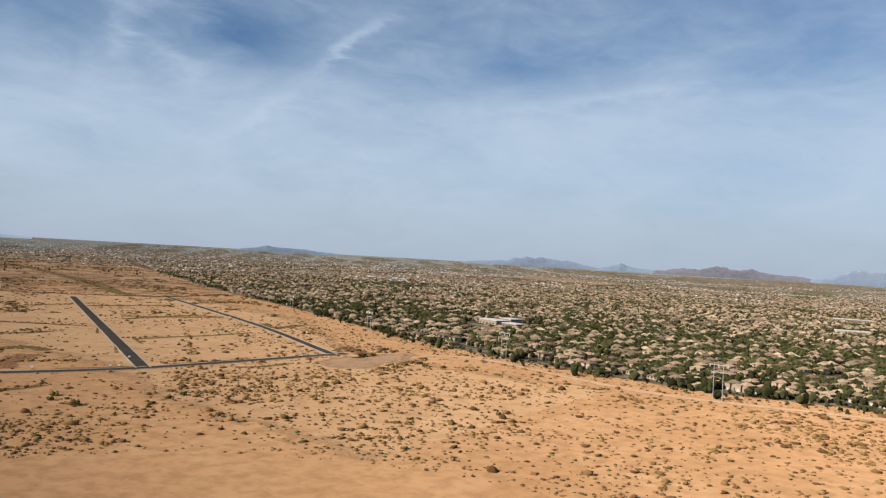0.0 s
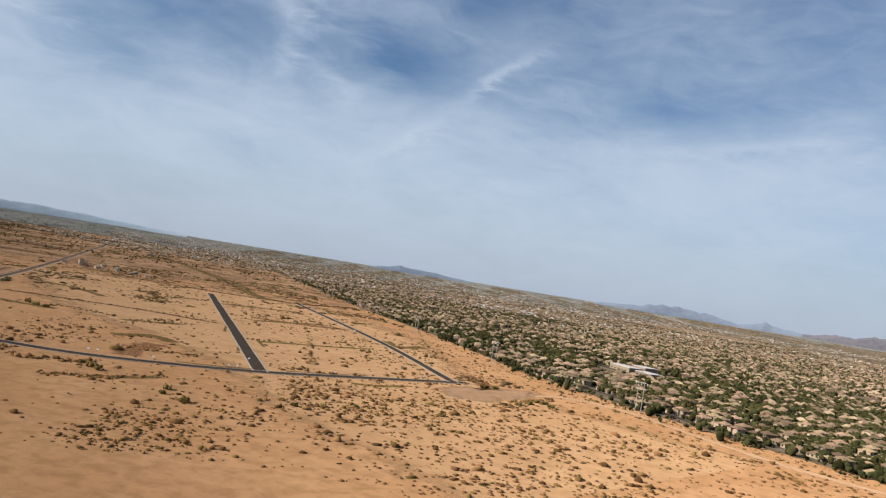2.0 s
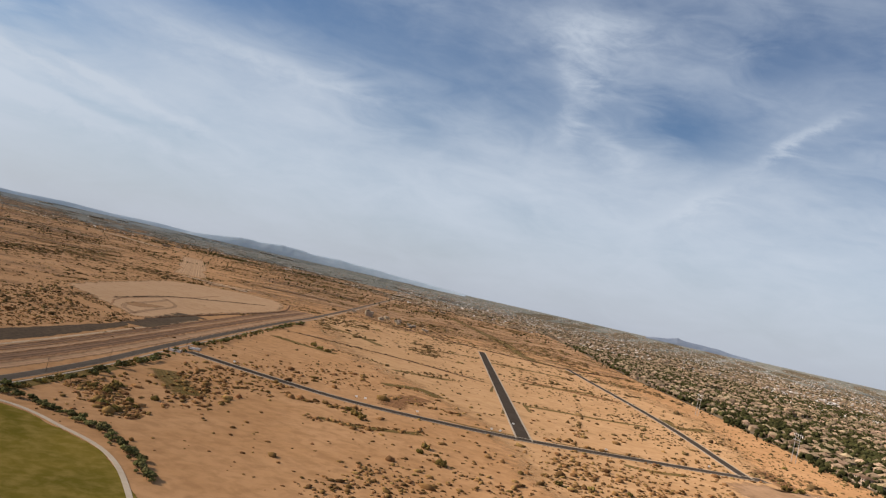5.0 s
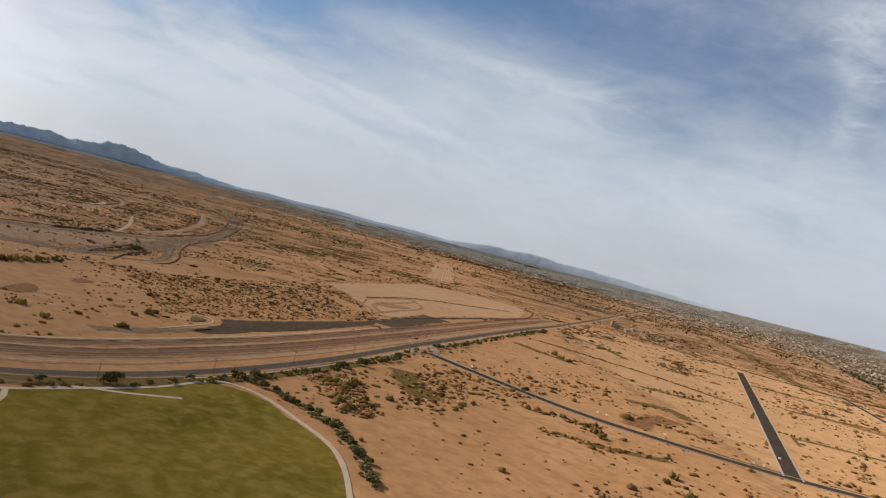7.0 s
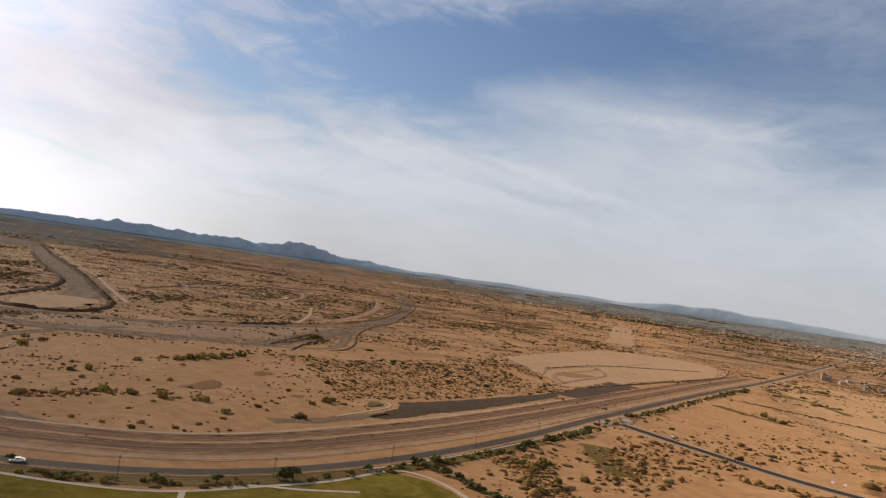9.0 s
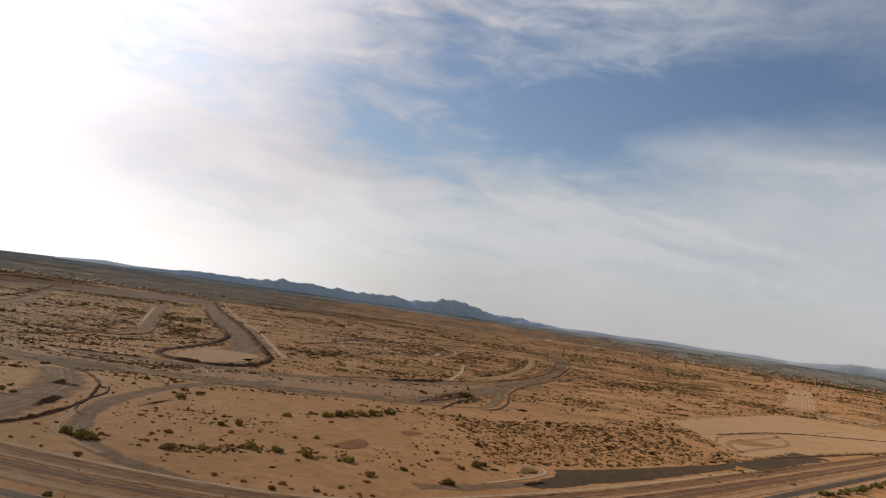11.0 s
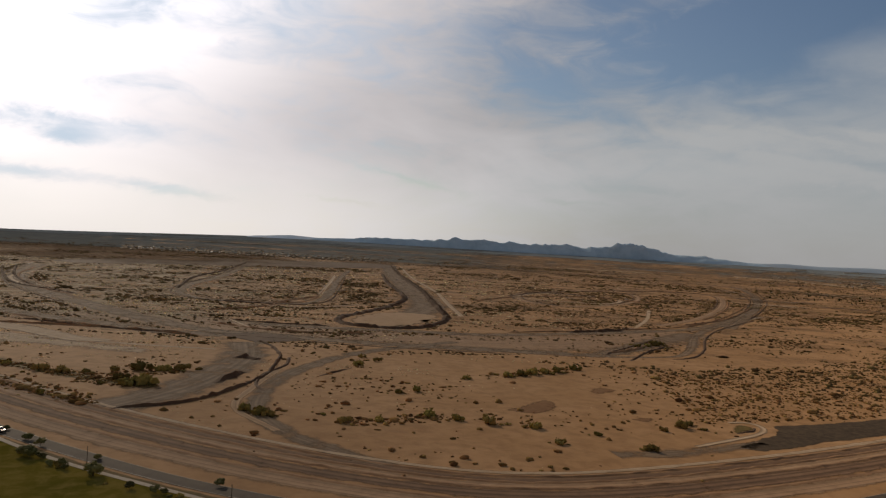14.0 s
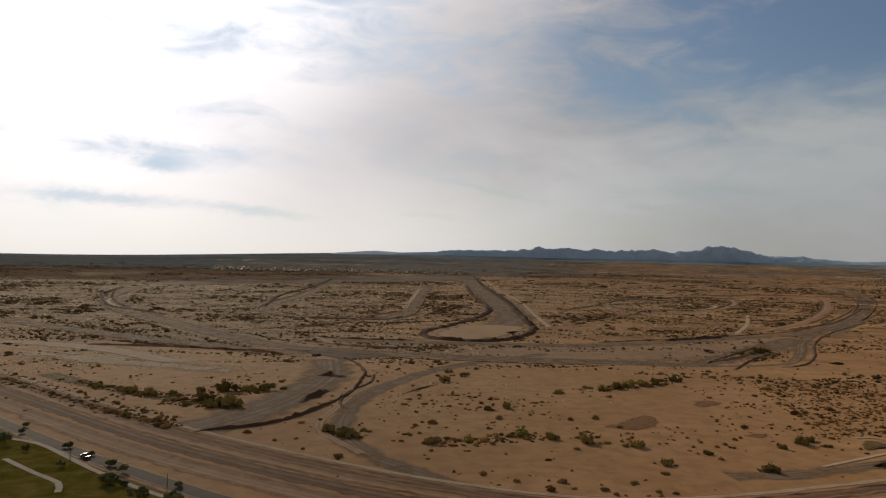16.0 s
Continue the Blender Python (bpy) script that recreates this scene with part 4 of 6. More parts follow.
LOOP_BANKS = [([(-1223, -649), (-1056, -526), (-975, -457), (-919, -377)], 4, 1.4), ([(-1307, -682), (-1112, -552), (-961, -425), (-897, -337)], 4, 1.4),
              ([(-2033, -561), (-1561, -438), (-1301, -384), (-1058, -302)], 5, 1.6), ([(-707, 180), (-762, 204), (-830, 237)], 2.4, 0.9),
              ([(-685, 195), (-752, 221), (-795, 246)], 2.4, 0.9), ([(-761, -122), (-761, -78), (-768, -38)], 3, 1.0),
              ([(-678, -251), (-665, -197), (-659, -141), (-673, -122)], 3, 1.0)]
SPOIL_BANKS = [([(-572, -50), (-577, -42), (-572, -33)], 7, 2.4), ([(-497, -29), (-514, -28), (-532, -28)], 5, 1.8), ([(-849, 163), (-902, 222)], 3.5, 1.5),
               ([(-756, 453), (-843, 567), (-887, 676), (-923, 774)], 2.4, 0.7), ([(-1336, 108), (-1496, 155), (-1506, 236), (-1437, 294)], 3, 1.0),
               ([(-536, 12), (-552, 17), (-568, 22)], 1.6, 0.7)]
for i, (pts, w, h) in enumerate(LOOP_BANKS + SPOIL_BANKS):
    berm(f"bank_{40 + i}", pts, w, h, M["dark_dirt"], "dark eroded earth bank on the old raceway", 140 + i, 3.0)
for i, pts in enumerate(([(-486, 108), (-500, 118), (-518, 128), (-506, 136), (-484, 124)], [(-545, 158), (-560, 170), (-566, 160), (-552, 152)], [(-488, 164), (-496, 176), (-484, 174)])):
    patch(f"stain_{i + 1}", pts, 0.06 + 0.01 * i, M["stain_f"], "darker damp soil on bare sand", "soil", rim=3.0, wobble=0.4, clear=False)

# empty building lots
faded_strip("lot_ground", [(-20, 430), (-160, 500), (-330, 640), (-560, 850), (-820, 1060)], 400, 0.03, M["lot_f"], "graded pale sand of the empty building lots", "ground", fade=0.12, seed=26, step=30.0, clear=False)
faded_strip("lot_track", LOT_TRACK, 4, 0.07, M["rust_f"], "narrow dirt track with a low wall between lots")
berm("bank_20", LOT_TRACK, 1.6, 0.9, M["dark_dirt"], "low dark earth row between empty lots", 70)
berm("bank_21", HEDGE, 3, 1.2, M["dark_dirt"], "dark earth and brush row behind empty lots", 71)
patch("worn_corner", [(-200, 580), (-160, 650), (-120, 660), (-140, 560), (-170, 545)], 0.05, M["dry_f"], "worn sandy turning place at the street's end", "dirt", rim=14)
faded_strip("dirt_track_21", [(-170, 545), (-140, 600), (-115, 660), (-60, 660), (60, 555), (200, 520), (420, 480)], 14, 0.06, M["pad_f"], "pale dirt track along the town's edge", seed=18)
LOT_WEEDS = [([(-488, 580), (-482, 596), (-470, 608), (-463, 631)], 14), ([(-374, 622), (-357, 653), (-337, 683), (-312, 735)], 11), ([(-608, 894), (-568, 946), (-540, 989)], 18),
             ([(-481, 776), (-465, 817), (-445, 884)], 18), ([(-341, 832), (-309, 797), (-300, 850)], 22), ([(-232, 515), (-216, 527), (-206, 552)], 10),
             ([(-330, 350), (-312, 362), (-298, 398)], 12), ([(-620, 549), (-579, 552), (-545, 563)], 16), ([(-453, 690), (-438, 664), (-422, 640)], 4)]
STREET_WEEDS = [([(-366, 580), (-346, 548)], 4), ([(-379, 628), (-352, 596)], 4), ([(-330, 452), (-306, 470), (-288, 492)], 4), ([(-278, 506), (-258, 534), (-240, 562)], 4),
                ([(-778, 750), (-698, 744), (-636, 719)], 16), ([(-424, 316), (-400, 306), (-366, 298)], 22), ([(-425, 500), (-413, 530), (-387, 522)], 18),
                ([(-650, 855), (-640, 898)], 14)]
for i, (pts, w) in enumerate(LOT_WEEDS + STREET_WEEDS):
    faded_strip(f"weed_strip_{i + 1}", pts, w, 0.05 + 0.01 * i, M["weed_f"], "olive-brown dry weeds across empty lots", "weeds", fade=0.4, seed=80 + i, clear=False)
for i, (pts, w) in enumerate((([(-356, 436), (-375, 465), (-384, 500)], 26), ([(-200, 680), (-172, 645), (-150, 612)], 24), ([(-500, 805), (-450, 835), (-410, 875)], 28))):
    faded_strip(f"scraped_ground_{i + 1}", pts, w, 0.05 + 0.01 * i, M["stain_f"], "darker scraped dirt on empty lots", "dirt", fade=0.45, seed=170 + i, clear=False)

# ---- the park ----
LAWN = [(-404, -112), (-398, -88), (-384, -64), (-372, -44), (-357, -14), (-338, 36), (-322, 76), (-317, 106), (-327, 138), (-337, 162), (-350, 182), (-342, 199), (-316, 205), (-270, 206),
        (-190, 170), (-170, 60), (-210, -60), (-300, -140)]
patch("lawn", LAWN, 0.10, M["grass_f"], "dry olive-green park lawn beside the highway", "lawn", rim=2.0, wobble=0.3)
PARK_PATH = [(-420, -150), (-404, -112), (-398, -88), (-384, -64), (-372, -44), (-357, -14), (-338, 36), (-322, 76), (-317, 106), (-327, 138), (-337, 162), (-351, 182), (-354, 192), (-342, 202), (-316, 207), (-270, 207), (-185, 172)]
PATH_INNER = [(-323, 124), (-327, 134), (-325, 148), (-325, 168)]
PATH_INNER2 = [(-318, 112), (-306, 110), (-290, 100), (-270, 80)]
PATH_INNER3 = [(-378, -84), (-367, -64), (-360, -50), (-352, -44)]
for i, pts in enumerate((PARK_PATH, PATH_INNER, PATH_INNER2, PATH_INNER3)):
    ln = curve_points(pts, 4.0)
    BARE.append((ln, 3))
    structure(f"path_{i + 1}", strip_mesh("path", ln, [(-0.95, 0.0), (-0.95, 0.2 + 0.01 * i), (0.95, 0.2 + 0.01 * i), (0.95, 0.0)], M["path"]), "pale concrete footpath round the lawn", "path")
faded_strip("planting_bed", offset_line(MAIN[:9], 10.5), 13, 0.04, M["weed_f"], "weedy planting strip between footpath and highway", "planting bed", fade=0.1, clear=False)

# ---- plants ----
def ico(subdiv):
    bm = bmesh.new()
    bmesh.ops.create_icosphere(bm, subdivisions=subdiv, radius=1.0)
    v = np.array([x.co[:] for x in bm.verts])
    f = np.array([[q.index for q in t.verts] for t in bm.faces])
    bm.free()
    return v, f


ICO1, ICO2 = ico(1), ico(2)
OCTA = (np.array([(1, 0, 0), (-1, 0, 0), (0, 1, 0), (0, -1, 0), (0, 0, 1), (0, 0, -1)], float), np.array([(0, 2, 4), (2, 1, 4), (1, 3, 4), (3, 0, 4), (2, 0, 5), (1, 2, 5), (3, 1, 5), (0, 3, 5)]))


def spread(template, places, scales, turns, rng, jitter=0.28):
    """Many jittered copies of a template in one set of arrays."""
    tv, tf = template
    n, k = len(places), len(tv)
    v = tv[None] * (1 + rng.normal(0, jitter, (n, k, 1))) * scales[:, None, :]
    c, s = np.cos(turns)[:, None], np.sin(turns)[:, None]
    v = np.stack([v[..., 0] * c - v[..., 1] * s, v[..., 0] * s + v[..., 1] * c, v[..., 2]], -1) + places[:, None, :]
    f = tf[None] + (np.arange(n) * k)[:, None, None]
    return v.reshape(-1, 3), f.reshape(-1, 3)


def value_noise(x, y, size, seed):
    """Smooth random values between 0 and 1 on a plane."""
    rng = np.random.default_rng(seed)
    table = rng.random((64, 64))
    fx, fy = np.asarray(x) / size, np.asarray(y) / size
    ix, iy = np.floor(fx).astype(int), np.floor(fy).astype(int)
    tx, ty = fx - ix, fy - iy
    tx, ty = tx * tx * (3 - 2 * tx), ty * ty * (3 - 2 * ty)
    at = lambda a, b: table[a % 64, b % 64]
    return (at(ix, iy) * (1 - tx) + at(ix + 1, iy) * tx) * (1 - ty) + (at(ix, iy + 1) * (1 - tx) + at(ix + 1, iy + 1) * tx) * ty


EDGE_X = np.array([-2600, -993, -601, -345, -168, -66, 20, 109, 190, 320, 600, 2600])
EDGE_Y = np.array([3900, 1837, 1319, 1020, 785, 690, 622, 566, 548, 525, 480, 200])


def past_edge(x, y):
    """Metres beyond the town's edge, northwards."""
    return y - np.interp(x, EDGE_X, EDGE_Y)


def inside(x, y, poly):
    hit = np.zeros(len(x), bool)
    for (x0, y0), (x1, y1) in zip(poly, np.roll(poly, -1, 0)):
        cross = (y0 > y) != (y1 > y)
        hit ^= cross & (x < (x1 - x0) * (y - y0) / (y1 - y0 + 1e-12) + x0)
    return hit


def clear_of(x, y, extra=1.0):
    """Where neither road, track nor bare patch lies."""
    ok = np.ones(len(x), bool)
    lines = BARE + [(curve_points(q), w) for q, w in ((FRONT, 8), (ROAD_A, 8.5), (ROAD_C, 7), (MAIN, 12))]
    for line, half in lines:
        lo, hi = line.min(0) - half - 4, line.max(0) + half + 4
        near = np.where(ok & (x > lo[0]) & (x < hi[0]) & (y > lo[1]) & (y < hi[1]))[0]
        for c in range(0, len(near), 4000):
            idx = near[c:c + 4000]
            d = np.hypot(x[idx, None] - line[None, :, 0], y[idx, None] - line[None, :, 1]).min(1)
            ok[idx[d < half * 0.85 + extra]] = False
    for poly in PATCHES:
        ok &= ~inside(x, y, poly)
    return ok


BRUSH_FIELD = np.array([(-632, 193), (-690, 279), (-767, 392), (-606, 385), (-524, 270), (-490, 198)])


# rows and clumps of thicker growth: centre line and half width
LOT_GROWTH = [([(-484, 596), (-470, 608), (-463, 631)], 5), ([(-433, 812), (-378, 724), (-321, 620), (-290, 560)], 3), ([(-330, 350), (-312, 362), (-300, 400)], 5),
              ([(-957, 1422), (-749, 1151), (-695, 1117)], 16), ([(-1300, 1890), (-957, 1422)], 22), ([(-380, 625), (-344, 707), (-293, 790)], 5),
              ([(-481, 586), (-471, 610), (-460, 643)], 8), ([(-400, 760), (-334, 642), (-289, 564)], 4), ([(-375, 464), (-342, 487)], 5)]
EDGE_GROWTH = [([(-466, 715), (-444, 768), (-390, 856)], 7), ([(-136, 545), (-128, 600), (-120, 640)], 13), ([(-292, 810), (-250, 770)], 12), ([(-330, 347), (-310, 366)], 6),
               ([(-582, 552), (-560, 588), (-514, 593)], 9), ([(-628, 627), (-600, 640)], 9), ([(-483, 590), (-483, 641)], 9), ([(-374, 368), (-345, 392)], 8),
               ([(-560, -290), (-522, -211), (-480, -139), (-452, -80), (-431, -46)], 9)]
TRACK_GROWTH = [([(-505, -140), (-493, -100), (-500, -80), (-515, -60)], 9), ([(-483, -86), (-480, -60)], 10), ([(-375, 250), (-335, 242)], 14), ([(-572, 100), (-625, 150)], 8),
                ([(-460, 80), (-440, 50)], 9), ([(-760, 216), (-805, 240)], 8), ([(-700, -150), (-660, -60)], 14), ([(-880, -100), (-1000, -80), (-1150, -90)], 12),
                ([(-860, -60), (-800, -140)], 9)]
THICK = LOT_GROWTH + EDGE_GROWTH + TRACK_GROWTH


RACEWAY_BRUSH = [([(-845, -275), (-873, -229), (-896, -149), (-913, -96), (-971, -49), (-1023, -26)], 2.5), ([(-815, -175), (-816, -121), (-822, -71)], 3),
                 ([(-855, -505), (-840, -453), (-761, -337), (-747, -246)], 9), ([(-722, -388), (-696, -313), (-694, -262)], 7), ([(-678, -251), (-665, -197), (-659, -141)], 4),
                 ([(-1197, 24), (-1190, 98), (-1126, 133), (-1068, 193)], 6), ([(-1055, 42), (-1022, 93)], 4), ([(-989, 180), (-999, 232)], 4),
                 ([(-1505, 334), (-1452, 351), (-1545, 404)], 14), ([(-505, -122), (-496, -100), (-487, -81), (-481, -58)], 4), ([(-518, -83), (-508, -63)], 5)]
PLAIN_BRUSH = [([(-1020, -373), (-1036, -344), (-1099, -337)], 4), ([(-1010, 412), (-974, 446), (-964, 473)], 8), ([(-1202, 620), (-1205, 726), (-1127, 746)], 16),
               ([(-765, 410), (-703, 412), (-658, 406)], 5), ([(-1737, 1231), (-1630, 1224), (-1534, 1218)], 14), ([(-1041, 742), (-1024, 821), (-943, 838)], 6),
               ([(-1067, 382), (-1108, 444), (-1179, 523)], 8), ([(-2236, 1087), (-1936, 1089), (-1854, 1148)], 16), ([(-1132, 104), (-1154, 161), (-1108, 208)], 6),
               ([(-768, 210), (-757, 229), (-806, 254)], 5), ([(-879, 131), (-940, 192), (-989, 263)], 3)]
LOOP_BRUSH = [([(-1117, 344), (-1374, 418), (-1577, 485)], 14), ([(-1228, 54), (-1122, 81), (-1176, 148)], 10), ([(-1112, 426), (-1155, 497), (-1197, 587)], 8), ([(-823, 314), (-788, 327), (-828, 369)], 10), ([(-980, 449), (-1045, 519), (-1035, 551)], 14)]
RING_BRUSH = [([(-849, -220), (-857, -180), (-887, -131), (-928, -82), (-984, -29)], 5), ([(-802, -130), (-811, -106), (-821, -77)], 4), ([(-1189, 107), (-1186, 135), (-1165, 161)], 6), ([(-1372, 415), (-1247, 396), (-1154, 365)], 12),
              ([(-1599, 357), (-1660, 400), (-1652, 430)], 22), ([(-730, 212), (-755, 228), (-776, 245)], 6), ([(-740, -307), (-753, -279), (-749, -238)], 5), ([(-928, -436), (-974, -454), (-1058, -548)], 14),
              ([(-1240, -590), (-1225, -560)], 10), ([(-838, 253), (-821, 243), (-805, 233)], 4), ([(-700, -200), (-735, -130), (-728, -40)], 5), ([(-1400, -470), (-1250, -440), (-1130, -400)], 8)]
BRUSH_ROWS = RACEWAY_BRUSH + PLAIN_BRUSH + LOOP_BRUSH + RING_BRUSH


def build_scrub():
    rng = np.random.default_rng(11)
    n = 420000
    r = np.exp(rng.uniform(math.log(215), math.log(2500), n))
    az = np.radians(rng.uniform(-42, 152, n))
    x, y = MIDDLE[0] - np.sin(az) * r, MIDDLE[1] + np.cos(az) * r
    # bands and clusters of growth
    a = value_noise(x + 0.5 * y, y * 0.4 - x * 0.2, 75, 1) * 0.55 + value_noise(x, y, 24, 2) * 0.3 + value_noise(x, y, 190, 3) * 0.30 + np.where(az > radians(50), (value_noise(x, y * 0.14, 15, 4) - 0.5) * 0.55, 0)
    dens = np.clip((a - 0.52) * 2.0, 0.02, 0.9)
    south = (az > radians(55))
    thick = value_noise(x + 0.3 * y, y, 62, 14) * 0.5 + value_noise(x, y, 23, 15) * 0.3 + value_noise(x, y, 260, 16) * 0.35
    dens = np.where(south & (r > 420), np.clip((thick - 0.58) * 8, 0.05, 1.7), dens)
    wide_open = south & (r < 560) & (az < radians(118))
    dens = np.where(wide_open, dens * 0.22, dens)
    field = inside(x, y, BRUSH_FIELD)
    dens = np.where(field, 1.0, dens)
    for pts, half in THICK:
        line = curve_points(pts, 6.0)
        near = np.where((x > line[:, 0].min() - 20) & (x < line[:, 0].max() + 20) & (y > line[:, 1].min() - 20) & (y < line[:, 1].max() + 20))[0]
        if len(near):
            d = np.hypot(x[near, None] - line[None, :, 0], y[near, None] - line[None, :, 1]).min(1)
            dens[near] = np.maximum(dens[near], 1.7 * np.clip(1 - (d / half) ** 2, 0, 1))
    lots = (~south) & (past_edge(x, y) < 0) & (r > 330)
    dens = np.where(lots, dens * 0.95, dens)
    dens = np.where((~south) & (r < 620) & (az < radians(40)), dens * 1.0 + 0.08 * value_noise(x, y, 40, 19) + np.where(az < radians(12), 0.15 * value_noise(x, y, 30, 20), 0), dens)
    edge = past_edge(x, y)
    dens = np.where((edge > -45) & (edge < 12), np.maximum(dens, 0.45), dens)
    keep = (rng.random(n) < dens * 0.42) & (edge < 14)
    x, y, r = x[keep], y[keep], r[keep]
    # the brush field between the yard and the tracks
    fx, fy = rng.uniform(-770, -488, 3400), rng.uniform(190, 394, 3400)
    ins = inside(fx, fy, BRUSH_FIELD) & (value_noise(fx, fy, 13, 6) > 0.33)
    fx, fy = fx[ins], fy[ins]
    x, y, r = np.append(x, fx), np.append(y, fy), np.append(r, np.hypot(fx - MIDDLE[0], fy - MIDDLE[1]) * 0.3)
    lines = [([tuple(q) for q in pts], half) for pts, half in BRUSH_ROWS] + [(offset_line(T_WIDE, o, lo, hi), 3.5) for o, lo, hi in ((-22, 0.1, 0.3), (22, 0.0, 0.25), (24, 0.4, 0.6), (-23, 0.45, 0.7))]
    for q in range(310):
        a, d = (rng.uniform(radians(58), radians(148)), math.exp(rng.uniform(math.log(560), math.log(2200)))) if q < 210 else (rng.uniform(radians(20), radians(62)), math.exp(rng.uniform(math.log(1150), math.log(2500))))
        c, turn, length = MIDDLE + np.array((-math.sin(a), math.cos(a))) * d, a + rng.normal(0, 0.45), rng.uniform(25, 110) * (0.6 + d / 1400)
        along = np.array((math.cos(turn), math.sin(turn)))
        side = np.array((-along[1], along[0])) * rng.normal(0, 0.12) * length
        lines.append(([tuple(c - along * length / 2), tuple(c + side), tuple(c + along * length / 2)], rng.uniform(1.5, 4.5)))
    for pts, half in lines:
        ln = curve_points(pts, 1.6)
        ln = ln[rng.random(len(ln)) < 0.75]
        ln = ln + rng.normal(0, half * 0.5, ln.shape)
        x, y, r = np.append(x, ln[:, 0]), np.append(y, ln[:, 1]), np.append(r, np.clip(np.hypot(ln[:, 0] - MIDDLE[0], ln[:, 1] - MIDDLE[1]), 0, 1100))
    ok = clear_of(x, y) & (past_edge(x, y) < 14)
    x, y, r = x[ok], y[ok], r[ok]
    for pts, half, step in (([(-540, -255), (-507, -197), (-476, -140), (-451, -93), (-436, -55)], 4, 0.5), ([(-515, -160), (-503, -130), (-490, -100), (-483, -75), (-477, -50)], 5, 0.35), ([(-524, -90), (-524, -61)], 4, 0.6), (HEDGE, 3, 0.9), (LOT_TRACK, 1.6, 2.5)):
        ln = curve_points(pts, step)
        ln = ln + rng.normal(0, half * 0.5, ln.shape)
        x, y, r = np.append(x, ln[:, 0]), np.append(y, ln[:, 1]), np.append(r, np.full(len(ln), 420.0))
    size = rng.gamma(2.6, 0.19, len(x)) * (0.62 + np.clip(r / 1000, 0, 1.3)) + 0.16
    size *= np.where((r < 620) & (r > 230) & (past_edge(x, y) < -20) & (x > -460), 1.4, 1.0)
    for kind, sel, label in (("scrub", r < 560, "dry brown and olive desert scrub on sand"), ("scrub_far", r >= 560, "dark brushwood scattered over the far desert")):
        xs, ys, ss = x[sel], y[sel], size[sel]
        flat = rng.uniform(0.36, 0.66, len(xs)) * np.where(r[sel] > 900, 0.6, 1)
        scales = np.stack([ss * rng.uniform(0.8, 1.5, len(xs)), ss * rng.uniform(0.7, 1.1, len(xs)), ss * flat], 1)
        places = np.stack([xs, ys, land(xs, ys) + ss * flat * 0.35], 1)
        v, f = spread(ICO1, places, scales, rng.uniform(0, 6.3, len(xs)), rng)
        tagged(new("desert_scrub", tri_mesh("desert_scrub", v, f, [M[kind]])), label, "scrub", kind="stuff")


build_scrub()


def build_straw():
    """Pale dry grass tufts, thickest on the old track infield."""
    rng = np.random.default_rng(12)
    n = 150000
    r = np.exp(rng.uniform(math.log(260), math.log(2000), n))
    az = np.radians(rng.uniform(-20, 150, n))
    x, y = MIDDLE[0] - np.sin(az) * r, MIDDLE[1] + np.cos(az) * r
    a = value_noise(x + 0.4 * y, y * 0.5, 60, 8) * 0.6 + value_noise(x, y, 17, 9) * 0.4
    dens = np.clip((a - 0.50) * 7, 0, 0.95) * np.clip((az - radians(80)) * 3, 0, 1) * np.where(r < 480, 0.15, 1)
    keep = (rng.random(n) < dens) & (past_edge(x, y) < -10)
    x, y, r = x[keep], y[keep], r[keep]
    ok = clear_of(x, y)
    x, y, r = x[ok], y[ok], r[ok]
    s = rng.uniform(0.3, 0.9, len(x)) * np.clip((r - 200) / 520, 0.25, 2.0)
    scales = np.stack([s * 1.5, s, s * 0.55], 1)
    v, f = spread(ICO1, np.stack([x, y, land(x, y) + s * 0.1], 1), scales, rng.uniform(0, 6.3, len(x)), rng)
    tagged(new("dry_grass", tri_mesh("dry_grass", v, f, [M["straw"]])), "pale straw-coloured grass tufts over the desert", "grass", kind="stuff")


build_straw()


def build_far_brush():
    """Low brush on the far desert plain, in patches stretched sideways to the view."""
    rng = np.random.default_rng(23)
    n = 150000
    r = np.exp(rng.uniform(math.log(850), math.log(3800), n))
    az = rng.uniform(radians(18), radians(152), n)
    x, y = MIDDLE[0] - np.sin(az) * r, MIDDLE[1] + np.cos(az) * r
    across_view = value_noise(az * 1500, r, 70, 71) * 0.45 + value_noise(az * 1500 + r * 0.4, r * 1.0, 190, 72) * 0.35 + value_noise(az * 1500, r, 24, 73) * 0.3
    keep = (rng.random(n) < np.clip((across_view - 0.56) * 4.5, 0.015, 0.9)) & (past_edge(x, y) < -20)
    x, y, r = x[keep], y[keep], r[keep]
    ok = clear_of(x, y)
    x, y, r, az = x[ok], y[ok], r[ok], az[keep][ok]
    s = rng.gamma(3.0, 0.5, len(x)) * (0.5 + r / 2600) + 0.5
    scales = np.stack([s * rng.uniform(0.9, 1.7, len(x)), s, s * rng.uniform(0.28, 0.5, len(x))], 1)
    v, f = spread(OCTA, np.stack([x, y, land(x, y) + s * 0.1], 1), scales, az + rng.normal(0, 0.4, len(x)), rng)
    tagged(new("far_brush", tri_mesh("far_brush", v, f, [M["scrub_far"]])), "low brown brush in patches set across the view of the far plain", "scrub", kind="stuff")


build_far_brush()


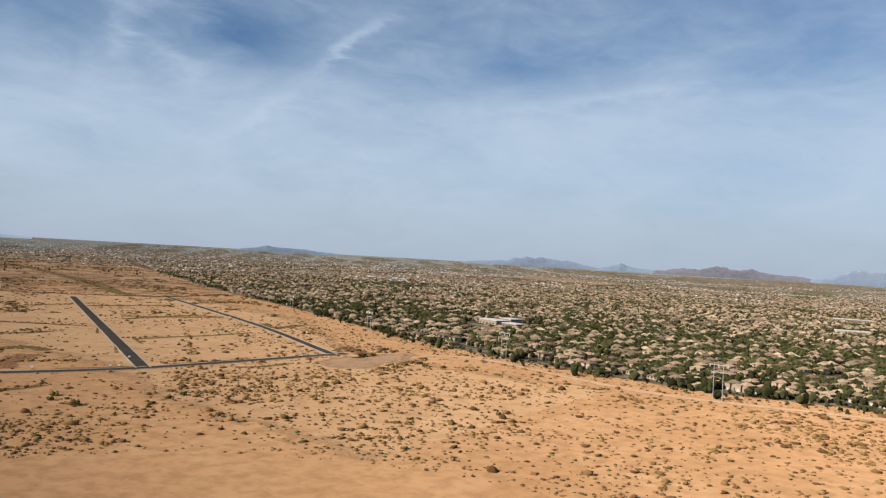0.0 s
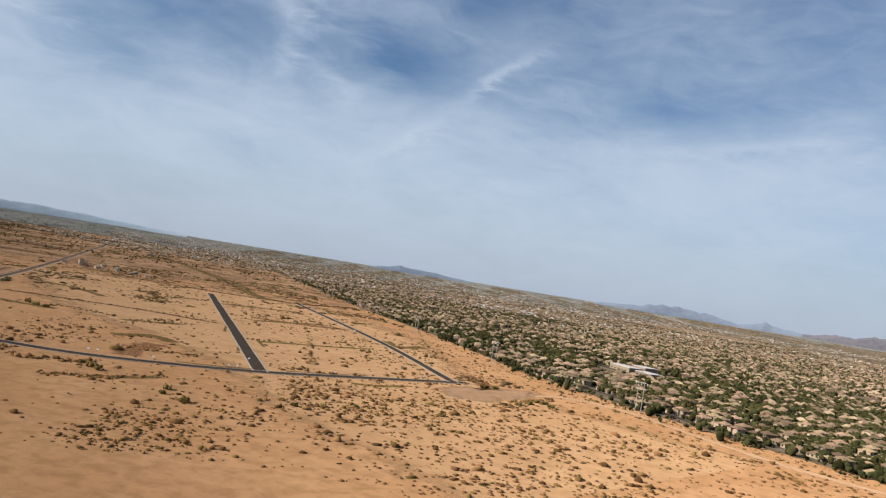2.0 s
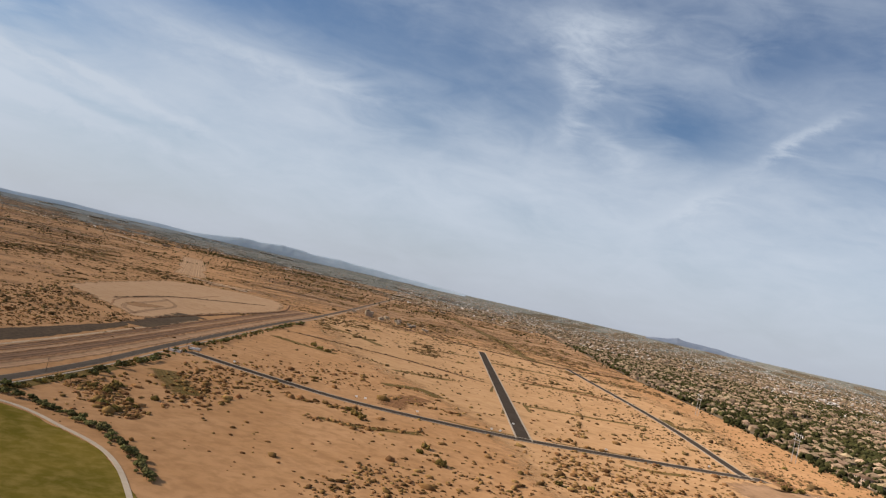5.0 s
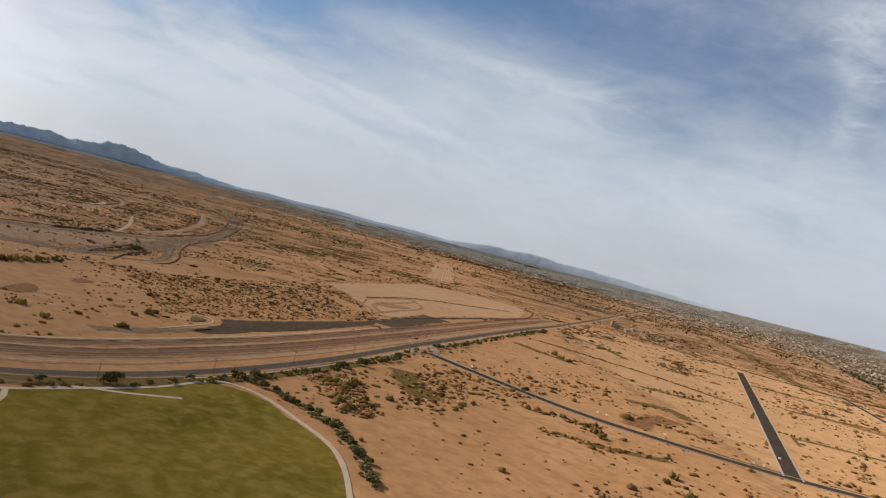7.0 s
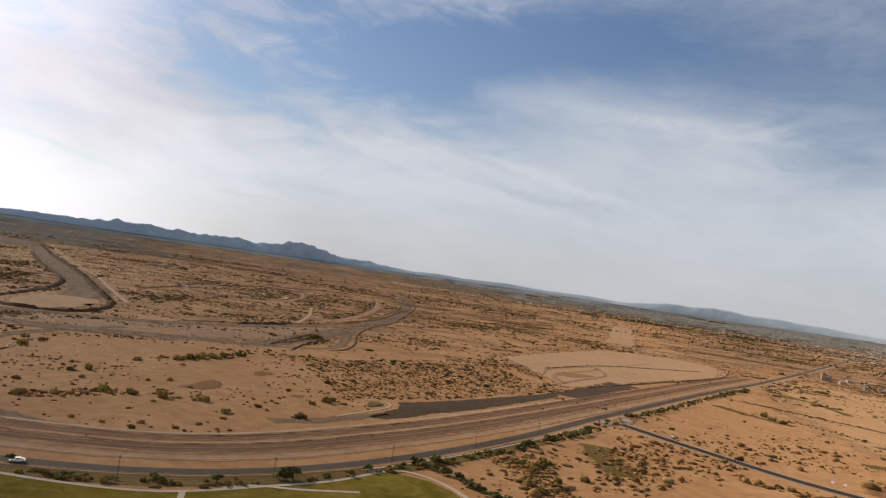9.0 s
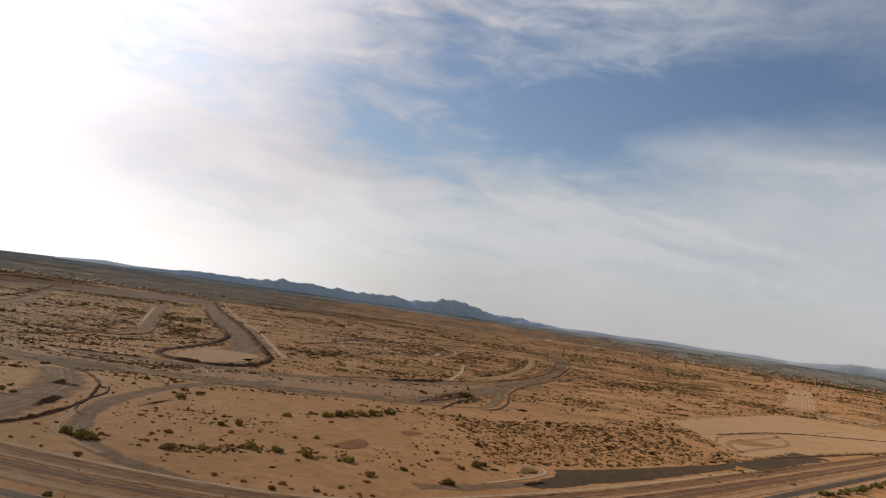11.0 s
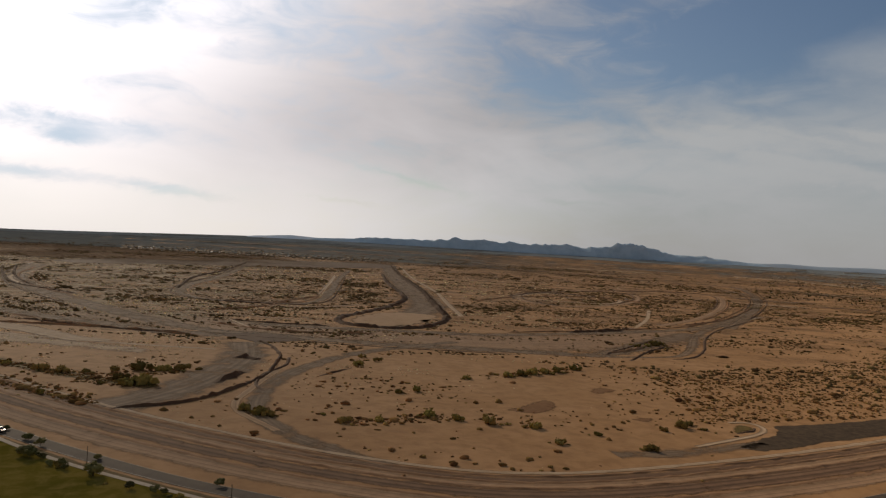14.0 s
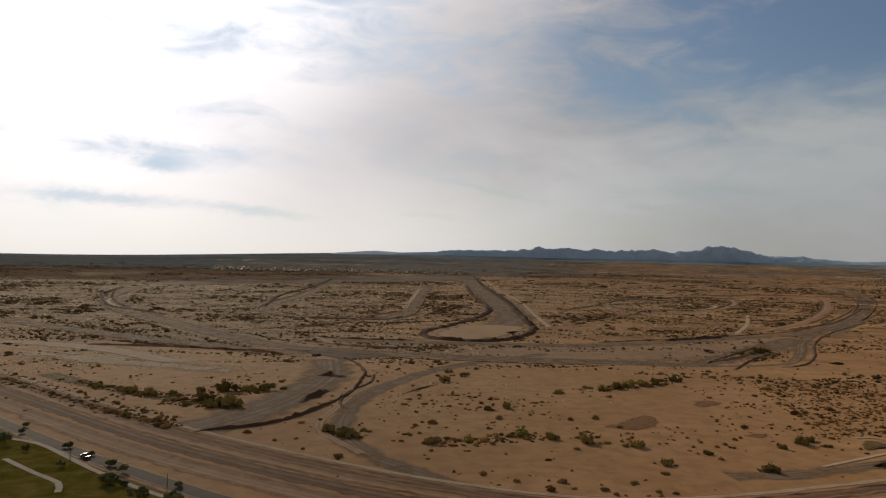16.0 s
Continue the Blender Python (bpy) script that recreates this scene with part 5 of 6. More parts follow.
def leafy(rng, clumps, leaves, radius, height, flat):
    """Corners and triangles of an uneven crown: small clumps and loose leaf sprays."""
    v_all, f_all, k = [], [], 0
    for _ in range(clumps):
        a, d = rng.uniform(0, 6.3), radius * math.sqrt(rng.uniform(0, 0.75))
        c = np.array((math.cos(a) * d, math.sin(a) * d, height * rng.uniform(0.55, 1.0) * (1 - 0.35 * d / radius)))
        s = radius * rng.uniform(0.26, 0.46)
        v = ICO2[0] * (1 + rng.normal(0, 0.22, (len(ICO2[0]), 1))) * np.array((s, s, s * flat)) + c
        v_all.append(v)
        f_all.append(ICO2[1] + k)
        k += len(v)
        for _ in range(leaves):
            q = rng.normal(0, 1, 3)
            q /= np.linalg.norm(q)
            p = c + q * np.array((s, s, s * flat)) * rng.uniform(0.85, 1.3)
            t = rng.normal(0, s * 0.3, (3, 3)) + p
            v_all.append(t)
            f_all.append(np.array([[k, k + 1, k + 2]]))
            k += 3
    return np.vstack(v_all), np.vstack(f_all)


def bush(seed, radius, height):
    rng = np.random.default_rng(seed)
    v, f = leafy(rng, 7, 16, radius, height * 0.62, 0.75)
    v[:, 2] = np.maximum(v[:, 2], -0.02)
    return tri_mesh("bush", v, f, [M["bush"]])


BUSHES = [bush(100 + i, 1.0, h) for i, h in enumerate((1.0, 0.75, 1.2, 0.9, 0.6))]


def plant_bush(x, y, size, turn, tall=1.0, label="olive-brown desert bush on bare sand", group="desert bushes", name="bush"):
    ob = new(name, BUSHES[int(abs(x * 7 + y * 3)) % 5])
    ob.matrix_basis = pose(x, y, float(land(x, y)), 0, 0, turn) @ Matrix.Diagonal((size, size * 0.85, size * tall, 1))
    return tagged(ob, label, "bush", group)


YARD_BUSHES = [(-479, 186, 3.2), (-434, 165, 2.6), (-439, 47, 2.4), (-447, 60, 2.6), (-463, 79, 3.6), (-459, 90, 2.6), (-458, 103, 3.4), (-456, 122, 3.0), (-433, 131, 2.2),
               (-515, 66, 2.6), (-507, 58, 2.0), (-442, 10, 4.0), (-446, 4, 3.0), (-439, 16, 2.6), (-560, 88, 2.4), (-579, 110, 3.0), (-586, 118, 3.6), (-594, 124, 4.4),
               (-601, 131, 4.0), (-607, 139, 3.4), (-623, 152, 3.4), (-502, -140, 3.0), (-495, -116, 3.6), (-493, -104, 3.6), (-497, -95, 2.6)]
DITCH_BUSHES = [(-508, -86, 3.0), (-514, -74, 4.6), (-518, -66, 4.0), (-522, -56, 3.4), (-480, -55, 5.0), (-476, -62, 4.0), (-486, -70, 3.2), (-485, 190, 2.0), (-470, 176, 1.8),
                (-452, 147, 1.6), (-445, -84, 2.2), (-580, 24, 3.0), (-599, 32, 2.4), (-610, 20, 2.2), (-274, 374, 3.0), (-249, 356, 3.0), (-268, 362, 2.0), (-335, 383, 3.4),
                (-326, 380, 2.6), (-345, 388, 2.2), (-192, 438, 1.8), (-180, 452, 1.8), (-204, 420, 2.0), (-214, 405, 2.2), (-168, 500, 2.0)]
LOT_BUSHES = [(-150, 470, 2.2), (-196, 734, 2.0), (-166, 624, 3.4), (-159, 630, 3.0), (-122, 590, 3.0), (-113, 605, 3.2), (-106, 596, 2.6), (-127, 575, 2.6), (-380, 264, 2.8),
              (-372, 258, 3.2), (-366, 252, 2.6), (-377, 250, 2.2), (-345, 240, 2.2), (-335, 240, 2.4), (-355, 270, 2.2), (-350, 255, 2.0), (-340, 252, 1.8), (-582, 567, 3.2),
              (-566, 562, 3.0), (-552, 559, 2.6), (-590, 575, 2.6), (-790, 230, 4.4), (-780, 222, 3.6), (-800, 238, 3.8), (-770, 214, 3.0)]
SINGLE = YARD_BUSHES + DITCH_BUSHES + LOT_BUSHES
rng_b = random.Random(5)
for bx, by, bs in SINGLE:
    plant_bush(bx, by, bs * 1.1, rng_b.uniform(0, 360), 1.15)
    # low mats strung out sideways to the camera's line of sight
    across_view = math.atan2(by - 105, bx + 110) + math.pi / 2 + rng_b.gauss(0, 0.25)
    for _ in range(rng_b.choice((1, 2, 2))):
        q = rng_b.gauss(0, bs * 1.7)
        plant_bush(bx + math.cos(across_view) * q + rng_b.gauss(0, bs * 0.3), by + math.sin(across_view) * q + rng_b.gauss(0, bs * 0.3), bs * rng_b.uniform(0.3, 0.6), rng_b.uniform(0, 360), 0.75, "low olive-yellow desert shrub on bare sand")


def tree(seed, height, radius, label):
    """A tapered trunk that forks into limbs, and a crown of uneven clumps."""
    rng = np.random.default_rng(seed)
    root = tagged(new("tree"), label, "tree", "trees")
    verts, faces = [], []

    def limb(p, q, r0, r1):
        k, d = len(verts), (q - p).normalized()
        side = d.orthogonal().normalized()
        up = d.cross(side)
        for c, r in ((p, r0), (q, r1)):
            for i in range(6):
                a = i * math.pi / 3
                verts.append(c + (side * math.cos(a) + up * math.sin(a)) * r)
        for i in range(6):
            faces.append((k + i, k + (i + 1) % 6, k + 6 + (i + 1) % 6, k + 6 + i))

    fork = Vector((rng.normal(0, 0.1), rng.normal(0, 0.1), height * 0.38))
    limb(Vector((0, 0, -0.1)), fork, height * 0.035, height * 0.024)
    for i in range(5):
        a = i * 1.26 + rng.uniform(-0.3, 0.3)
        limb(fork, Vector((math.cos(a) * radius * 0.6, math.sin(a) * radius * 0.6, height * rng.uniform(0.62, 0.85))), height * 0.02, height * 0.007)
    part("trunk", mesh_of("trunk", verts, faces, M["bark"]), root)
    v, f = leafy(rng, 13, 22, radius, height * 0.86, 0.7)
    v[:, 2] = np.maximum(v[:, 2], height * 0.25)
    part("crown", tri_mesh("crown", v, f, [M["leaf"]]), root)
    return root


TREES = [tree(200, 4.6, 2.6, "dusty green desert tree with a rounded crown"), tree(201, 5.4, 2.7, "dark green shade tree with uneven crown"), tree(202, 3.8, 2.5, "low spreading olive-green desert tree")]
tree_spots = []
walk_line = curve_points(MAIN, 1.0)
east = sides(walk_line)
rng_t = random.Random(8)
for i in range(120, 1180):
    (tx, ty), (ex, ey) = walk_line[i], east[i]
    chance = 0.16 if ty < 190 else 0.17 if ty < 700 else 0.10
    if rng_t.random() < chance:
        o = rng_t.uniform(9.5, 13.5) if ty < 190 else rng_t.uniform(11, 18)
        tree_spots.append((tx + ex * o, ty + ey * o, rng_t.choice((0.3, 0.38, 0.45, 0.55, 0.62, 0.85)) * rng_t.uniform(0.9, 1.1)))
# a broken row of shrubs between the highway and its sidewalk
for i in range(300, 1150):
    if rng_t.random() < (0.34 if value_noise(np.array(i * 1.0), np.array(3.0), 26, 83) > 0.4 else 0.10):
        (tx, ty), (ex, ey) = walk_line[i], east[i]
        o = rng_t.uniform(8.5, 15.5)
        plant_bush(tx + ex * o, ty + ey * o, rng_t.uniform(0.7, 2.0), rng_t.uniform(0, 360), rng_t.uniform(0.8, 1.3), "dusty olive roadside shrub beside the sidewalk", "roadside shrubs", "roadside_shrub")
hedge_line = curve_points([(-368, 196), (-350, 207), (-330, 212), (-304, 217), (-280, 214), (-250, 206)], 1.3)
for hx, hy in hedge_line:
    tree_spots.append((hx + rng_t.gauss(0, 1.3), hy + 3 + rng_t.gauss(0, 1.3), rng_t.uniform(0.32, 0.66)))
for tx, ty, ts in ((-419, -110, 0.6), (-396, -74, 0.65), (-389, -60, 0.45), (-380, -46, 0.7), (-374, -38, 0.6), (-409, -104, 0.5), (-366, -14, 0.55), (-352, 30, 0.6), (-340, 62, 0.55)):
    tree_spots.append((tx, ty, ts))
for i, t in enumerate(TREES):
    t.matrix_basis = pose(tree_spots[i][0], tree_spots[i][1], 0, 0, 0, 40 * i) @ Matrix.Scale(tree_spots[i][2], 4)
for tx, ty, ts in tree_spots[3:]:
    t = copy_thing(TREES[rng_t.randrange(3)], Matrix())
    t.matrix_basis = pose(tx, ty, float(land(tx, ty)), 0, 0, rng_t.uniform(0, 360)) @ Matrix.Scale(ts, 4)

# ---- the town ----
# the soil between the houses
def build_yards():
    xs = np.concatenate([np.linspace(-2500, -1000, 8), np.linspace(-950, 500, 60), np.linspace(600, 2600, 9)])
    rows = np.concatenate([[4, 16], np.geomspace(60, 4600, 44)])
    verts, edge = [], []
    for q, off in enumerate(rows):
        for x in xs:
            y = np.interp(x, EDGE_X, EDGE_Y) + off
            d = np.array((x, y)) - MIDDLE
            r = np.hypot(*d)
            if r > 4690:
                x2, y2 = MIDDLE + d / r * 4690
            else:
                x2, y2 = x, y
            verts.append((x2, y2, float(land(x2, y2)) + 0.12))
            edge.append(0.0 if q == 0 else 1.0)
    n = len(xs)
    faces = [(j * n + i, j * n + i + 1, (j + 1) * n + i + 1, (j + 1) * n + i) for j in range(len(rows) - 1) for i in range(n - 1)]
    me = mesh_of("town_ground", verts, faces, M["yard_f"])
    me.attributes.new("wear", "FLOAT", "POINT").data.foreach_set("value", edge)
    structure("town_ground", me, "brown gravel yards and bare soil of the town", "ground")


build_yards()
ALONG, ACROSS, CORNER = np.array((0.683, -0.730)), np.array((0.730, 0.683)), np.array((-66.0, 690.0))


def town_place(u, v):
    return CORNER + ALONG * u + ACROSS * v


def hip(verts, faces, x0, x1, y0, y1, z, h, over=0.55):
    x0, x1, y0, y1, k = x0 - over, x1 + over, y0 - over, y1 + over, len(verts)
    w, d = x1 - x0, y1 - y0
    if w >= d:
        a, b = (x0 + d / 2, (y0 + y1) / 2, z + h), (x1 - d / 2, (y0 + y1) / 2, z + h)
    else:
        a, b = ((x0 + x1) / 2, y0 + w / 2, z + h), ((x0 + x1) / 2, y1 - w / 2, z + h)
    low = [(x0, y0, z - 0.12), (x1, y0, z - 0.12), (x1, y1, z - 0.12), (x0, y1, z - 0.12)]
    verts += low + [(x, y, zz + 0.24) for x, y, zz in low] + [a, b]
    faces += [(k + 3, k + 2, k + 1, k), (k, k + 1, k + 5, k + 4), (k + 1, k + 2, k + 6, k + 5), (k + 2, k + 3, k + 7, k + 6), (k + 3, k, k + 4, k + 7)]
    if w >= d:
        faces += [(k + 4, k + 5, k + 9, k + 8), (k + 5, k + 6, k + 9), (k + 6, k + 7, k + 8, k + 9), (k + 7, k + 4, k + 8)]
    else:
        faces += [(k + 4, k + 5, k + 8), (k + 5, k + 6, k + 9, k + 8), (k + 6, k + 7, k + 9), (k + 7, k + 4, k + 8, k + 9)]


def house(wings, storeys, label):
    """A stucco house of one or more wings under hipped tile roofs; its front looks along -y."""
    root = tagged(new("house"), label, "house", "houses of the town")
    wings = [tuple(0.67 * q for q in w) for w in wings]
    h = 2.6 * storeys
    wv, wf, rv, rf = [], [], [], []
    for x0, x1, y0, y1 in wings:
        box_data(x0, x1, y0, y1, -0.1, h, wv, wf)
        hip(rv, rf, x0, x1, y0, y1, h + 0.01 * len(rv), min(x1 - x0, y1 - y0) * 0.30)
    wall = part("wall", mesh_of("wall", wv, wf, M["stucco"]), root)
    part("roof", mesh_of("roof", rv, rf, M["tile"]), root, "hipped clay tile roof")
    x0, x1, y0, y1 = wings[0]
    a0, a1, b0, b1 = wings[-1]
    part("garage_door", boxes("garage_door", M["door"], (a0 + 0.3, a0 + 3.1, b0 - 0.06, b0 + 0.02, 0, 2.2)), root, "pale panelled garage door")
    part("front_door", boxes("front_door", M["wood"], (x1 - 2.2, x1 - 1.3, y0 - 0.05, y0 + 0.03, 0, 2.1)), root, "dark wooden front door")
    for level in range(storeys):
        z = 0.9 + 2.6 * level
        for wx in (x0 + 0.7, (x0 + x1) / 2 - 0.7, x1 - 2.1):
            part("window", boxes("window", M["glass"], (wx, wx + 1.4, y1 - 0.03, y1 + 0.05, z, z + 1.3)), root)
        part("window", boxes("window", M["glass"], (x1 - 0.03, x1 + 0.05, y0 + 1.4, y0 + 2.8, z, z + 1.3)), root)
        part("window", boxes("window", M["glass"], (x0 - 0.05, x0 + 0.03, y1 - 3.6, y1 - 2.2, z, z + 1.3)), root)
    return root


HOUSES = [house([(-6.5, 6.5, -4.5, 7.5), (-6.5, -0.2, -9.0, -4.4)], 1, "tan stucco single-storey house with a brown tile roof"),
          house([(-6, 6, -6, 7), (-6.6, -0.8, -8.6, -5.9)], 2, "two-storey beige stucco house with a tile roof"),
          house([(-7, 7, -5, 5), (1, 7.2, -9.2, -4.9), (-7.2, -1.4, -7.6, -4.9)][::1], 1, "cream stucco ranch house with a broad tile roof")]


BLOCK = 264.0


def blocks():
    """The blocks between the avenues: the corner along and across, and whether the streets run along the town's edge."""
    rng = random.Random(19)
    return [(i * BLOCK - 90, j * BLOCK, rng.random() < 0.72, rng.uniform(0, 6.3)) for i in range(-11, 12) for j in range(0, 10)]


def street_place(u0, v0, lengthwise, bend, a, b):
    """A place in a block: a metres along its streets, b metres across them, the streets bending a little."""
    b = b + 6 * math.sin(a / 75 + bend)
    return town_place(u0 + a, v0 + b) if lengthwise else town_place(u0 + b, v0 + a)


STREET_ROWS = (26.0, 70.0, 114.0, 158.0, 202.0, 246.0)


def lots():
    """The plots along the streets, nearest first: distance, place and turn."""
    rng = np.random.default_rng(21)
    out = []
    for u0, v0, lengthwise, bend in blocks():
        for row in STREET_ROWS:
            for a in np.arange(14, BLOCK - 6, 11.6):
                for side in (-1, 1):
                    x, y = street_place(u0, v0, lengthwise, bend, a + rng.normal(0, 0.8), row + side * 12.0 + rng.normal(0, 1.0))
                    r = math.hypot(x - MIDDLE[0], y - MIDDLE[1])
                    az = math.degrees(math.atan2(-(x - MIDDLE[0]), y - MIDDLE[1]))
                    if past_edge(x, y) < 22 or r > 2350 or az < -42 or az > 34:
                        continue
                    if math.hypot(x + 78, y - 1040) < 62 or rng.random() < 0.06 or value_noise(x, y, 120, 33) > 0.88:
                        continue
                    front = (133.1 if lengthwise else 43.1) + 180 * (side > 0)
                    out.append((r, x, y, front + rng.normal(0, 6)))
    out.sort()
    return out


LOTS = lots()
NEAR_HOUSES = 300
rng_h = random.Random(31)
for i, (r, x, y, turn) in enumerate(LOTS[:NEAR_HOUSES]):
    m = pose(x, y, 0.1, 0, 0, turn)
    if i < 3:
        HOUSES[i].matrix_basis = m
    else:
        copy_thing(HOUSES[rng_h.choice((0, 0, 1, 1, 2))], m)


def block_houses(name, places, turns, sizes, heights, mat, label, roof_share=0.22):
    """Many small hip-roofed houses, joined."""
    n = len(places)
    base = np.array([(-1, -1, 0), (1, -1, 0), (1, 1, 0), (-1, 1, 0), (-1, -1, 1), (1, -1, 1), (1, 1, 1), (-1, 1, 1)], float)
    roof = np.array([(-1.08, -1.08, 1), (1.08, -1.08, 1), (1.08, 1.08, 1), (-1.08, 1.08, 1), (-0.35, 0, 1.58), (0.35, 0, 1.58)], float)
    tv = np.vstack([base, roof])
    tf = np.array([(0, 1, 5), (0, 5, 4), (1, 2, 6), (1, 6, 5), (2, 3, 7), (2, 7, 6), (3, 0, 4), (3, 4, 7),
                   (8, 9, 13), (8, 13, 12), (9, 10, 13), (10, 11, 12), (10, 12, 13), (11, 8, 12)])
    scale = np.stack([sizes[:, 0], sizes[:, 1], heights], 1)
    rng = np.random.default_rng(3)
    v, f = spread((tv, tf), places, scale, turns, rng, 0.0)
    return tagged(new(name, tri_mesh(name, v, f, [mat])), label, "houses", kind="stuff")


rng_n = np.random.default_rng(41)
mid = LOTS[NEAR_HOUSES:]
mp = np.array([(x, y, float(land(x, y))) for _, x, y, *_ in mid])
mt = np.radians([t for *_, t in mid])
ms = np.stack([rng_n.uniform(3.3, 4.7, len(mid)), rng_n.uniform(3.8, 5.6, len(mid))], 1)
az_m = np.degrees(np.arctan2(-(mp[:, 0] - MIDDLE[0]), mp[:, 1] - MIDDLE[1]))
r_m = np.hypot(mp[:, 0] - MIDDLE[0], mp[:, 1] - MIDDLE[1])
pale_park = (az_m > 4.5) & (az_m < 15) & (r_m > 1750) & (rng_n.random(len(mid)) < 0.42)
block_houses("town_houses", mp[~pale_park], mt[~pale_park], ms[~pale_park], np.where(rng_n.random((~pale_park).sum()) < 0.4, 4.8, 2.8), M["town"], "tan tile-roofed houses of the town packed closely")

# the far town up to the horizon
def far_town():
    rng = np.random.default_rng(51)
    n = 26000
    r = np.exp(rng.uniform(math.log(2300), math.log(4650), n))
    az = rng.uniform(-42, 130, n)
    x, y = MIDDLE[0] - np.sin(np.radians(az)) * r, MIDDLE[1] + np.cos(np.radians(az)) * r
    keep = np.where(past_edge(x, y) > 30, rng.random(n) < 0.85, ((r > np.interp(az, [20, 42, 48], [2500, 2900, 3800])) & (az < 74) & (rng.random(n) < 0.5)) | ((az > 99) & (az < 117) & (r > 2750) & (r < 3300) & (rng.random(n) < 0.6)))
    keep &= ~inside(x, y, np.array([drawn_in(*p) for p in FAR_FIELD]))
    keep &= ~((az > 40) & (r > 3300) & (rng.random(n) < 0.7))
    x, y, r, az = x[keep], y[keep], r[keep], az[keep]
    # suburbs beyond the empty lots, thicker in some quarters
    az2, r2 = rng.uniform(16, 72, 14000), np.exp(rng.uniform(math.log(2250), math.log(4550), 14000))
    x2, y2 = MIDDLE[0] - np.sin(np.radians(az2)) * r2, MIDDLE[1] + np.cos(np.radians(az2)) * r2
    sel = (past_edge(x2, y2) < 30) & (r2 > np.interp(az2, [20, 42, 48], [2300, 2800, 3800])) & (value_noise(x2, y2, 190, 41) > np.where(r2 < 2900, 0.62, 0.4))
    x, y, r, az = np.append(x, x2[sel]), np.append(y, y2[sel]), np.append(r, r2[sel]), np.append(az, az2[sel])
    az3, r3 = rng.uniform(-42, 42, 22000), rng.uniform(3500, 4690, 22000)
    x3, y3 = MIDDLE[0] - np.sin(np.radians(az3)) * r3, MIDDLE[1] + np.cos(np.radians(az3)) * r3
    sel = value_noise(x3, y3, 150, 44) > 0.35
    x, y, r, az = np.append(x, x3[sel]), np.append(y, y3[sel]), np.append(r, r3[sel]), np.append(az, az3[sel])
    white = rng.random(len(x)) < np.where((az < 42) & (r > 3600), 0.28, 0.0) + np.where((az > 4.5) & (az < 15) & (r < 2900), 0.35, np.where(az > 74, 0.12, 0.13))
    s = np.stack([rng.uniform(3.2, 5.4, len(x)), rng.uniform(3.4, 6, len(x))], 1)
    s[white] *= 0.75
    big = white & (az < 74) & (rng.random(len(x)) < 0.2)
    s[big] *= 1.7
    shrink = np.clip(1 - (r - FLAT) / 1500, 0.4, 1)
    s *= shrink[:, None]
    p = np.stack([x, y, land(x, y)], 1)
    t = rng.uniform(0, 3.2, len(x))
    h = rng.uniform(2.4, 3.6, len(x)) * shrink
    h[white] *= 0.8
    s[white & (past_edge(x, y) < 30)] *= 0.7
    block_houses("town_houses", p[~white], t[~white], s[~white], h[~white], M["town"], "distant tan houses of the town")
    white_p = np.vstack([p[white], mp[pale_park]])
    block_houses("white_buildings", white_p, np.concatenate([t[white], mt[pale_park]]), np.vstack([s[white], ms[pale_park] * 0.8]), np.concatenate([h[white], np.full(pale_park.sum(), 2.8)]), M["white_roof"], "white-roofed homes and sheds of the town")


FAR_FIELD = [(-501, 5092), (22, 5700), (876, 4900), (665, 3860), (-37, 3705), (-337, 3718)]
far_town()
patch("far_field", FAR_FIELD, 0.4, M["track_f"], "open tan field beyond the houses", "field", rim=60, clear=False)
faded_strip("wash", [(-1583, 2001), (-959, 1419), (-728, 1165), (-650, 1120)], 40, 0.1, M["weed_f"], "green weed-filled wash behind the lots", "wash", fade=0.48, clear=False)

